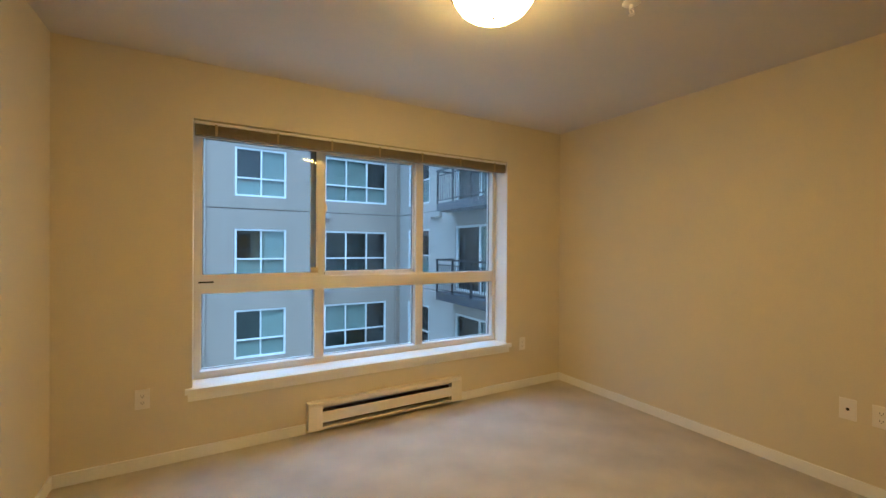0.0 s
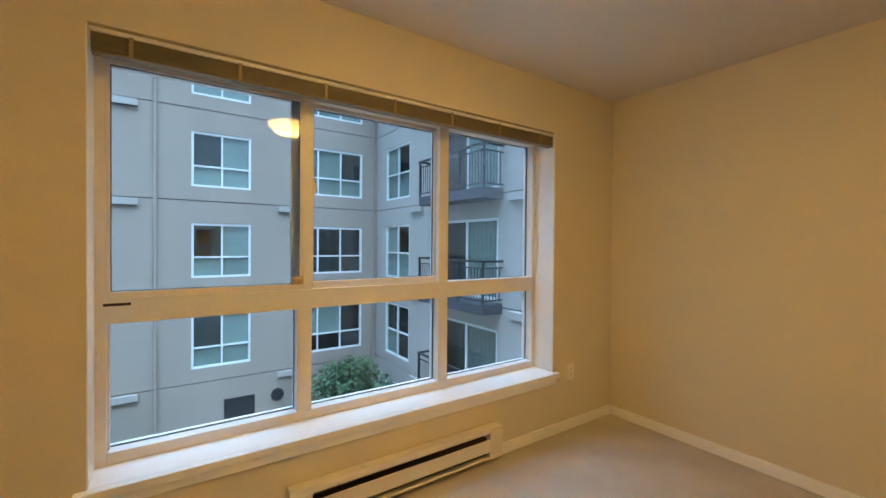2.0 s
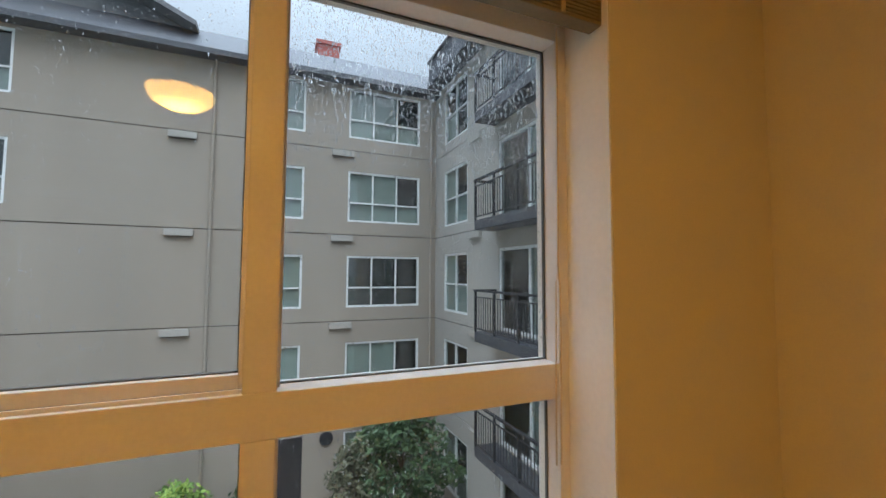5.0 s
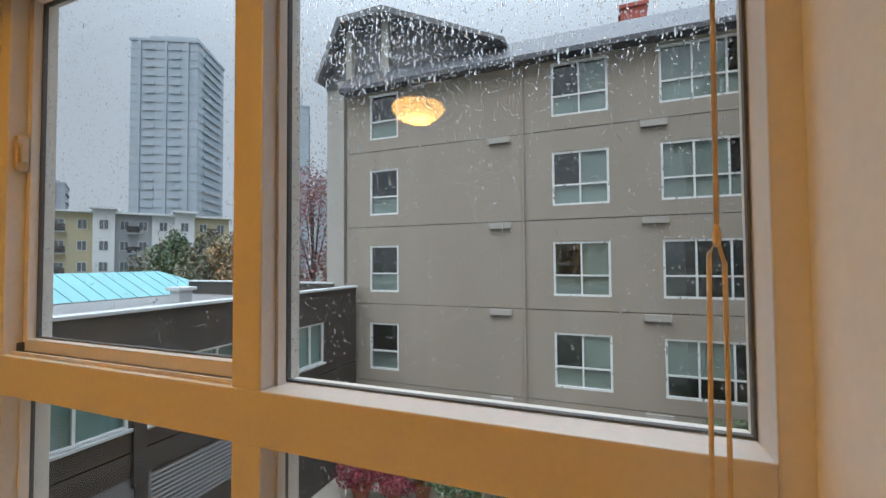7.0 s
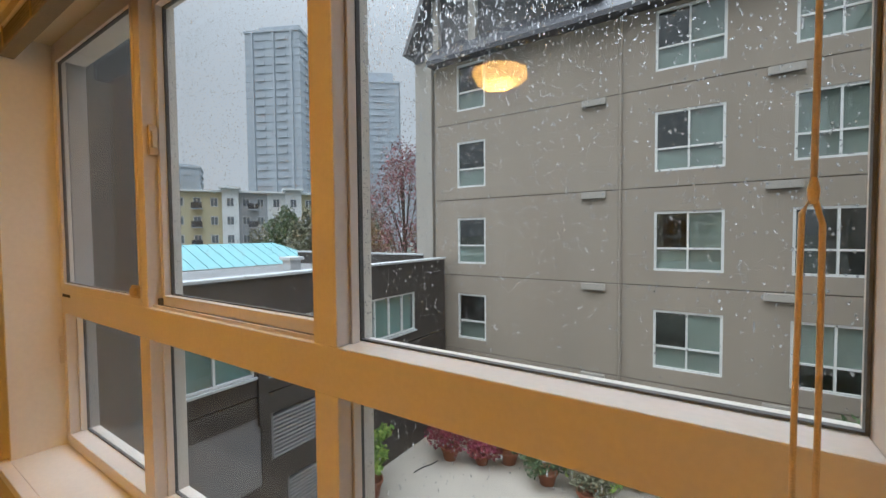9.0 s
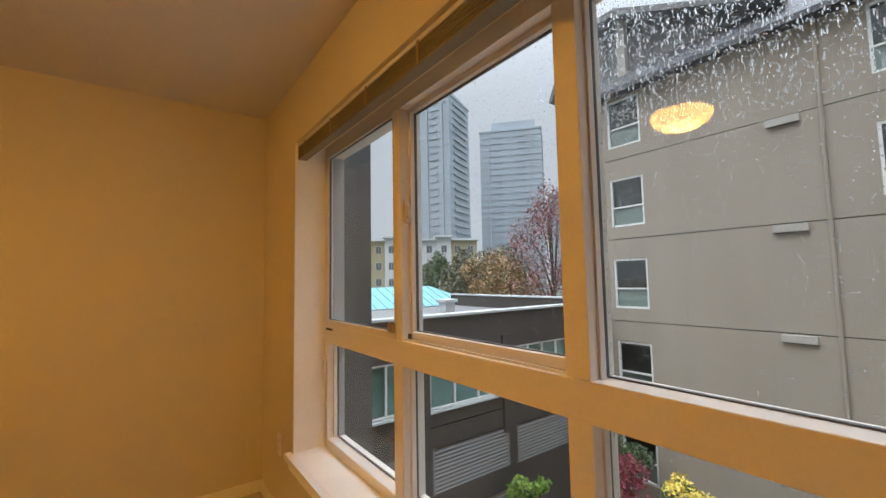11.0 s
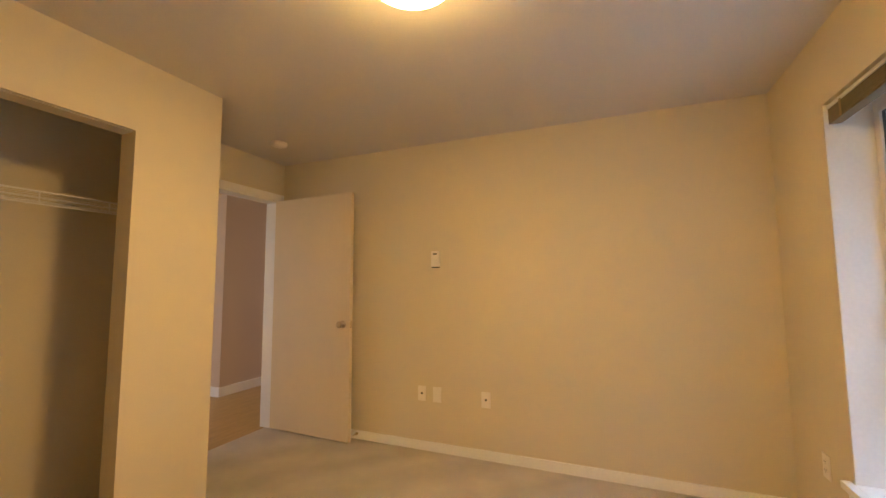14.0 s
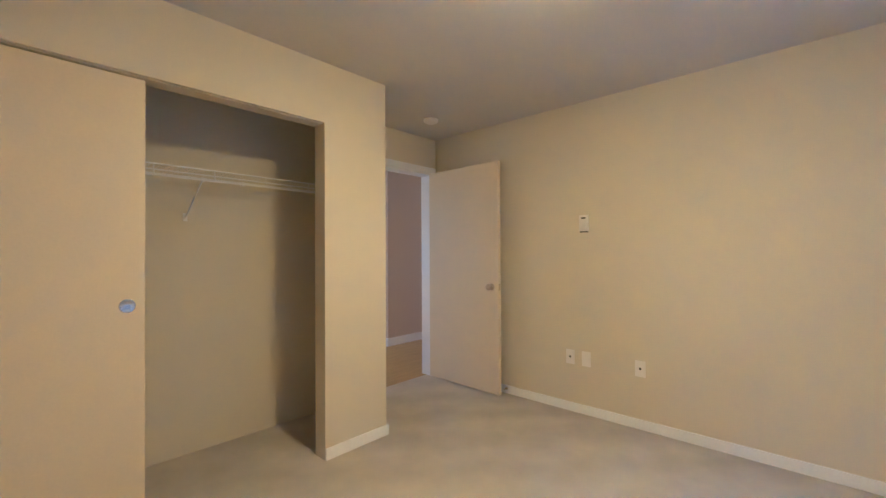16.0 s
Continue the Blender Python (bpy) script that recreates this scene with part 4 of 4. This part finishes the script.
for u0, u1, z0, z1, cols in strips:
    step = (u1 - u0) / cols
    bits = [((-5.72, u0, z0), (-5.62, u1, z0 + 0.05)), ((-5.72, u0, z1 - 0.05), (-5.62, u1, z1))]
    for k in range(cols + 1):
        y = min(max(u0 + k * step - 0.025, u0), u1 - 0.05)
        bits.append(((-5.715, y, z0 + 0.05), (-5.625, y + 0.05, z1 - 0.05)))
    w = part("window", boxes(*bits), WINFRAME, low, "white-framed strip window")
    part("sill", boxes(((-5.66, u0 - 0.05, z0 - 0.06), (-5.54, u1 + 0.05, z0)), bevel=0.01), COPING, w)
    for k in range(cols):
        p = part("pane", boxes(((-5.68, u0 + k * step + 0.025, z0 + 0.05), (-5.674, u0 + (k + 1) * step - 0.025, z1 - 0.05))), FARGLASS, w)
        p.visible_shadow = False
for n, (u0, u1, z0, z1) in enumerate(louvres):
    if n == 0:
        part("panel", boxes(((-5.70, u0, z0), (-5.62, u1, z1)), bevel=0.01), GREYPANEL, low, "grey metal panel")
    else:
        lv = part("louvre", boxes(((-5.70, u0, z0), (-5.61, u0 + 0.06, z1)), ((-5.70, u1 - 0.06, z0), (-5.61, u1, z1)), ((-5.76, u0, z0), (-5.72, u1, z1))), GREYPANEL, low, "grey louvred vent")
        for k in range(11):
            z = z0 + 0.04 + k * (z1 - z0 - 0.06) / 11
            s = boxes(((-5.70, u0 + 0.06, z), (-5.615, u1 - 0.06, z + 0.05)))
            for v in s.verts:
                if v.co.x > -5.65:
                    v.co.z -= 0.03
            part("slat", s, LOUVRE, lv)

# mint hipped roof behind it
pav = thing("pavilion", (-21, 5, 0), "pavilion with a mint-green standing-seam hipped roof", "building")
ex0, ex1, ey0, ey1, ez, rz = -22.7, -16.5, -8.0, 17.2, -0.45, 0.88
bm = bmesh.new()
v = [bm.verts.new(p) for p in ((ex0, ey0, ez), (ex1, ey0, ez), (ex1, ey1, ez), (ex0, ey1, ez), (-19.6, ey0 + 5, rz), (-19.6, ey1 - 2.4, rz))]
for f in ((0, 1, 4), (1, 2, 5, 4), (2, 3, 5), (3, 0, 4, 5), (3, 2, 1, 0)):
    bm.faces.new([v[i] for i in f])
roof = part("roof", bm, MINT, pav)
y = ey0 + 5.2
while y < ey1 - 0.3:
    top = min(1.0, (ey1 - y) / 2.4)
    a, b = Vector((ex1, y, ez + 0.02)), Vector((ex1 - (ex1 + 19.6) * top, y, ez + (rz - ez) * top + 0.02))
    part("seam", tube(bmesh.new(), [a, b], 0.025, 4), MINT, roof)
    y += 0.62
part("wall", boxes(((ex0 + 0.5, ey0 + 0.5, GZ), (ex1 - 0.4, ey1 - 0.4, ez - 0.01))), GREYPANEL, pav)
part("gutter", boxes(((ex1 - 0.02, ey0, ez - 0.14), (ex1 + 0.10, ey1, ez)), ((ex0, ey1, ez - 0.14), (ex1, ey1 + 0.1, ez))), COPING, pav)

# ---- mid-rise block ----
mid = thing("midrise_building", (-58, 34, GZ), "yellow and grey five-storey apartment block with white eaves", "building")
P0, P1 = Vector((-66.0, 21.0, 0)), Vector((-50.0, 46.0, 0))
along = (P1 - P0).normalized()
outw = Vector((along.y, -along.x, 0))
LEN = (P1 - P0).length


def obox(bm, s0, s1, d0, d1, z0, z1):
    made = bmesh.ops.create_cube(bm, size=1.0)["verts"]
    for q in made:
        p = P0 + along * (s0 if q.co.x < 0 else s1) + outw * (d0 if q.co.y < 0 else d1)
        q.co = Vector((p.x, p.y, z0 if q.co.z < 0 else z1))
    return bm


TOPZ = 7.9
s, k = 0.0, 0
bays = [(5.2, GREYWALL, 0.0), (2.0, PALEWALL, 0.7), (6.6, YELLOWWALL, 0.0), (2.2, PALEWALL, 0.9), (4.0, GREYWALL, 0.1), (2.6, PALEWALL, 0.4), (2.4, PALEWALL, 0.9), (4.6, YELLOWWALL, 0.0)]
for width, material, proud in bays:
    part("wall", obox(bmesh.new(), s, s + width, -12, proud, GZ, TOPZ + (0.5 if proud > 0.5 else 0)), material, mid)
    z = TOPZ + (0.5 if proud > 0.5 else 0)
    part("roof", obox(bmesh.new(), s - 0.35, s + width + 0.35, -12.3, proud + 0.7, z, z + 0.28), PALEWALL, mid, "white projecting eave")
    n = max(1, int(width / 1.7))
    for level in range(5):
        zc = TOPZ - 1.5 - level * 2.75
        for j in range(n):
            sc = s + (j + 0.5) * width / n
            w = part("window", obox(bmesh.new(), sc - 0.5, sc + 0.5, proud, proud + 0.05, zc - 0.65, zc + 0.65), PALEWALL, mid)
            part("pane", obox(bmesh.new(), sc - 0.43, sc - 0.03, proud + 0.05, proud + 0.07, zc - 0.58, zc + 0.58), MIDGLASS, w)
            part("pane", obox(bmesh.new(), sc + 0.03, sc + 0.43, proud + 0.05, proud + 0.07, zc - 0.58, zc + 0.58), MIDGLASS, w)
        if proud < 0.2 and width > 3.5:
            bx = s + width * 0.5
            b = part("balcony", obox(bmesh.new(), bx - 0.7, bx + 0.7, proud + 0.1, proud + 0.9, zc - 1.1, zc - 0.95), GREYWALL, mid)
            part("railing", obox(bmesh.new(), bx - 0.7, bx + 0.7, proud + 0.84, proud + 0.9, zc - 0.95, zc - 0.1), IRON, b)
    s += width


# ---- high towers, rain haze painted into their colours ----
def tower(centre, width, depth, top, turn, label, slab_mat, glass_mat_, floors, crown):
    t = thing("tower", (centre[0], centre[1], GZ), label, "tower", group="far high-rise towers")
    m = Matrix.Translation((centre[0], centre[1], 0)) @ Matrix.Rotation(radians(turn), 4, "Z")

    def put(bm):
        bmesh.ops.transform(bm, matrix=m, verts=bm.verts)
        return bm
    part("core", put(boxes(((-width / 2 + 0.75, -depth / 2 + 0.75, GZ), (width / 2 - 0.75, depth / 2 - 0.75, top)), ((-width * 0.3, -depth * 0.3, top), (width * 0.38, depth * 0.3, top + crown)))), glass_mat_, t)
    step = (top - 2) / floors
    for k in range(floors):
        z = 2 + k * step
        part("floor_slab", put(boxes(((-width / 2 + 0.62, -depth / 2 + 0.62, z), (width / 2 - 0.62, depth / 2 - 0.62, z + 0.4)))), slab_mat, t)
        b = boxes(*[((x, -depth / 2 + 0.35, z), (x + width * 0.13, depth / 2 - 0.35, z + 0.9)) for x in (-width * 0.26, width * 0.10)],
                  ((-width / 2 + 0.2, -depth * 0.28, z), (width / 2 - 0.2, depth * 0.30, z + 0.9)))
        part("balcony", put(b), slab_mat, t)
    for x in (-width * 0.36, width * 0.0, width * 0.30):
        part("pier", put(boxes(((x, -depth / 2 + 0.2, 0), (x + 0.9, depth / 2 - 0.2, top)))), slab_mat, t)
    part("roof", put(boxes(((-width / 2 + 0.4, -depth / 2 + 0.4, top), (width / 2 - 0.4, depth / 2 - 0.4, top + 0.8)))), slab_mat, t)
    return t


tower((-126, 93), 21, 20, 70, 27, "tall grey glass residential tower with rain haze painted in its colour", TOWERSLAB, TOWERGLASS, 25, 3.5)
tower((-134.6, 144.8), 30, 24, 70, 40, "slim residential tower, pale from rain haze painted in its colour", TOWERSLAB, TOWERGLASS, 23, 6.0)
tower((-205, 285), 30, 24, 68, 30, "distant tower with blue-grey haze painted in its colour", HAZE_FAR, HAZE_FAR, 12, 2.0)
tower((-215, 95), 22, 20, 34, 60, "distant block with blue-grey haze painted in its colour", HAZE_FAR, HAZE_FAR, 9, 2.0)
tower((-260, 175), 40, 20, 30, 60, "distant low block with blue-grey haze painted in its colour", HAZE_FAR, HAZE_FAR, 8, 1.0)


# ---- plants ----
def leaf_cloud(rng, blobs, count, size):
    """Many small folded leaves scattered through uneven clumps."""
    verts, faces = [], []
    total = sum(r ** 2 for _, r in blobs)
    for c, r in blobs:
        for _ in range(int(count * r * r / total)):
            d = Vector((rng.gauss(0, 1), rng.gauss(0, 1), rng.gauss(0, 0.85)))
            d = d.normalized() * r * (0.45 + 0.62 * rng.random() ** 0.7)
            p = Vector(c) + d
            a = Vector((rng.gauss(0, 1), rng.gauss(0, 1), rng.gauss(0, 1))).normalized()
            b = a.orthogonal().normalized()
            n = a.cross(b)
            q = size * (0.6 + 0.8 * rng.random())
            i = len(verts)
            verts += [p - a * q, p + b * q * 0.45 + n * q * 0.15, p + a * q, p - b * q * 0.45 + n * q * 0.15]
            faces += [(i, i + 1, i + 2), (i, i + 2, i + 3)]
    me = bpy.data.meshes.new("crown")
    me.from_pydata(verts, [], faces)
    return me


def tree(at, height, spread, trunk, material, seed, label, count=2600, size=0.16, low=0.35, name="tree", clumps=16, category="tree"):
    rng = random.Random(seed)
    t = thing(name, at, label, category)
    base = Vector((0, 0, 0))
    wood = bmesh.new()
    bend = [Vector((rng.uniform(-0.04, 0.04) * height * k / 4, rng.uniform(-0.04, 0.04) * height * k / 4, height * 0.92 * k / 4)) for k in range(5)]
    bend[0] = base
    tube(wood, bend, trunk, 8, trunk * 0.2)
    blobs = []
    for k in range(clumps):
        h = low + (1 - low) * (k + 0.5) / clumps
        a = k * 2.4 + rng.random()
        reach = spread * math.sin(math.pi * min(1, 0.22 + 0.78 * (h - low) / (1 - low))) ** 0.7 * rng.uniform(0.45, 1.0)
        tip = Vector((math.cos(a) * reach, math.sin(a) * reach, h * height))
        j = min(3, max(1, int(h * 4) - 1))
        start = bend[j]
        if tip.z < start.z:
            start = bend[j - 1]
        tube(wood, [start, (start + tip) / 2 + Vector((0, 0, 0.06 * height)), tip], trunk * 0.35, 5, trunk * 0.08)
        blobs.append((tip, spread * rng.uniform(0.26, 0.48)))
    blobs.append((bend[4], spread * 0.32))
    w = new("trunk", mesh_of("trunk", wood, BARK))
    w.parent = t
    me = leaf_cloud(rng, blobs, count, size)
    me.materials.append(material)
    c = new("crown", me)
    c.parent = t
    return t


tree((-14.6, 21.6, GZ), 13.0, 3.0, 0.2, RED_LEAF, 3, "tall street tree with sparse red autumn leaves", 7000, 0.085, 0.4, clumps=26)
tree((-12.6, 23.5, GZ), 9.6, 2.2, 0.16, ORANGE_LEAF, 5, "slender tree with orange autumn leaves", 2600, 0.12, 0.4)
tree((-26.5, 27.5, GZ), 9.2, 3.4, 0.2, ORANGE_LEAF, 7, "broad tree with yellow-orange autumn leaves", 4200, 0.16, 0.4)
tree((-31.0, 27.5, GZ), 9.6, 3.2, 0.2, OLIVE_LEAF, 8, "olive-green tree beside the autumn trees", 3800, 0.17, 0.35)
tree((-36.0, 27.5, GZ), 9.9, 2.6, 0.2, GREEN_LEAF, 9, "dark green conifer-like tree", 3800, 0.16, 0.3)
tree((-22.5, 25.5, GZ), 8.4, 2.8, 0.18, ORANGE_LEAF, 11, "low tree with orange autumn leaves", 3000, 0.15, 0.35)
tree((-30.0, 33.0, GZ), 10.0, 4.0, 0.22, OLIVE_LEAF, 12, "olive-green tree in the row behind", 3600, 0.18, 0.35)
tree((-44.0, 33.0, GZ), 9.6, 4.0, 0.22, OLIVE_LEAF, 13, "olive-green tree before the yellow block", 3600, 0.18, 0.35)

tree((6.1, 11.2, GZ), 3.2, 1.4, 0.06, GREEN_LEAF, 21, "dark green courtyard shrub with broad leaves", 2600, 0.11, 0.2, "shrub", category="shrub")
tree((4.8, 11.6, GZ), 2.2, 0.9, 0.05, OLIVE_LEAF, 22, "low yellow-green courtyard shrub", 1500, 0.09, 0.2, "shrub", category="shrub")
tree((0.25, 11.9, GZ), 1.7, 0.95, 0.04, LIME_LEAF, 23, "rounded bright green courtyard shrub", 1800, 0.07, 0.15, "shrub", category="shrub")
tree((1.9, 12.2, GZ), 1.1, 0.7, 0.04, GREEN_LEAF, 24, "low green courtyard shrub", 1200, 0.07, 0.1, "shrub", category="shrub")


def potted(at, r, h, plant, spread, material, seed, label, count=1400, size=0.06, flowers=None):
    p = thing("potted_plant", at, label, "potted plant")
    pot = lathe([(r * 0.68, 0.0), (r * 0.95, h * 0.82), (r * 1.06, h * 0.82), (r * 1.06, h), (r * 0.9, h), (r * 0.86, h * 0.86), (0.02, h * 0.86)], at, "z", 22)
    part("pot", pot, TERRACOTTA, p, "terracotta pot", True)
    rng = random.Random(seed)
    stems, blobs = bmesh.new(), []
    for k in range(9):
        a = k * 2.4
        rr = spread * (0.25 + 0.6 * rng.random())
        z = h + plant * (0.25 + 0.65 * rng.random())
        tip = Vector(at) + Vector((math.cos(a) * rr, math.sin(a) * rr, z))
        tube(stems, [Vector(at) + Vector((0, 0, h * 0.85)), Vector(at) + Vector((math.cos(a) * rr * 0.4, math.sin(a) * rr * 0.4, h + plant * 0.3)), tip], 0.012, 5, 0.004)
        blobs.append((tip - Vector(at), spread * rng.uniform(0.3, 0.5)))
    part("stem_cluster", stems, BARK, p)
    me = leaf_cloud(rng, blobs, count, size)
    me.materials.append(material)
    new("foliage", me).parent = p
    if flowers:
        top = [(c + Vector((0, 0, spread * 0.3)), r_ * 0.9) for c, r_ in blobs if c.z > h + plant * 0.4]
        me = leaf_cloud(rng, top, count // 2, size * 1.1)
        me.materials.append(flowers)
        new("blossom", me).parent = p
    return p


potted((-4.95, 7.8, GZ), 0.32, 0.5, 1.9, 0.62, LIME_LEAF, 31, "bright lime-green shrub in a terracotta pot", 1800)
potted((-4.1, 10.6, GZ), 0.3, 0.42, 1.3, 0.95, CRIMSON_LEAF, 32, "crimson-leaved shrub in a terracotta pot", 2000)
potted((-4.6, 11.9, GZ), 0.3, 0.45, 1.9, 0.75, GREEN_LEAF, 33, "tall dark green shrub in a terracotta pot", 1800)
potted((-2.4, 11.4, GZ), 0.33, 0.45, 1.0, 0.7, GREEN_LEAF, 34, "green pot plant topped with yellow flowers", 1600, 0.06, YELLOW_FLOWER)
potted((-1.0, 11.0, GZ), 0.3, 0.42, 0.6, 0.75, GREEN_LEAF, 35, "low spreading green pot plant", 1500)
potted((0.3, 10.6, GZ), 0.33, 0.45, 0.45, 0.55, OLIVE_LEAF, 36, "olive-green plant in a wide terracotta pot", 1000)
potted((-3.1, 10.9, GZ), 0.26, 0.35, 0.4, 0.6, CRIMSON_LEAF, 37, "small crimson plant in a low pot", 900)
hose = tube(bmesh.new(), [(-4.6 + 0.25 * k / 6, 9.3 + 0.16 * k + 0.1 * math.sin(k), GZ + 0.02) for k in range(7)], 0.02, 6)
tagged(new("garden_hose", mesh_of("garden_hose", hose, IRON, True)), "thin black hose lying on the deck", "hose")


# ---- raindrops on the outer face of the panes ----
def drops(name, x0, x1, z0, z1, y, count, seed, label, streaks=0, lean=0.0, thick=0.7):
    rng = random.Random(seed)
    verts, faces = [], []
    for k in range(count):
        x, z = rng.uniform(x0, x1), z0 + (z1 - z0) * rng.random() ** thick
        r = 0.00052 + 0.0011 * rng.random() ** 2.0
        dy0 = lean * (z - 1.55)
        tall = rng.uniform(1.0, 1.5) if k >= streaks else rng.uniform(2.5, 6)
        i = len(verts)
        verts.append((x, y + dy0 + r, z))
        for ring, (rr, dy) in enumerate(((0.5, 0.86), (0.86, 0.5), (1.0, 0.0))):
            for j in range(7):
                a = 2 * math.pi * j / 7
                verts.append((x + rr * r * math.cos(a), y + dy0 + dy * r, z + rr * r * tall * math.sin(a)))
        for j in range(7):
            n = (j + 1) % 7
            faces.append((i, i + 1 + n, i + 1 + j))
            faces.append((i + 1 + j, i + 1 + n, i + 8 + n, i + 8 + j))
            faces.append((i + 8 + j, i + 8 + n, i + 15 + n, i + 15 + j))
    me = bpy.data.meshes.new(name)
    me.from_pydata(verts, [], faces)
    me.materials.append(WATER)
    for p in me.polygons:
        p.use_smooth = True
    ob = new(name, me)
    ob.visible_shadow = False
    return tagged(ob, label, "raindrops", kind="stuff")


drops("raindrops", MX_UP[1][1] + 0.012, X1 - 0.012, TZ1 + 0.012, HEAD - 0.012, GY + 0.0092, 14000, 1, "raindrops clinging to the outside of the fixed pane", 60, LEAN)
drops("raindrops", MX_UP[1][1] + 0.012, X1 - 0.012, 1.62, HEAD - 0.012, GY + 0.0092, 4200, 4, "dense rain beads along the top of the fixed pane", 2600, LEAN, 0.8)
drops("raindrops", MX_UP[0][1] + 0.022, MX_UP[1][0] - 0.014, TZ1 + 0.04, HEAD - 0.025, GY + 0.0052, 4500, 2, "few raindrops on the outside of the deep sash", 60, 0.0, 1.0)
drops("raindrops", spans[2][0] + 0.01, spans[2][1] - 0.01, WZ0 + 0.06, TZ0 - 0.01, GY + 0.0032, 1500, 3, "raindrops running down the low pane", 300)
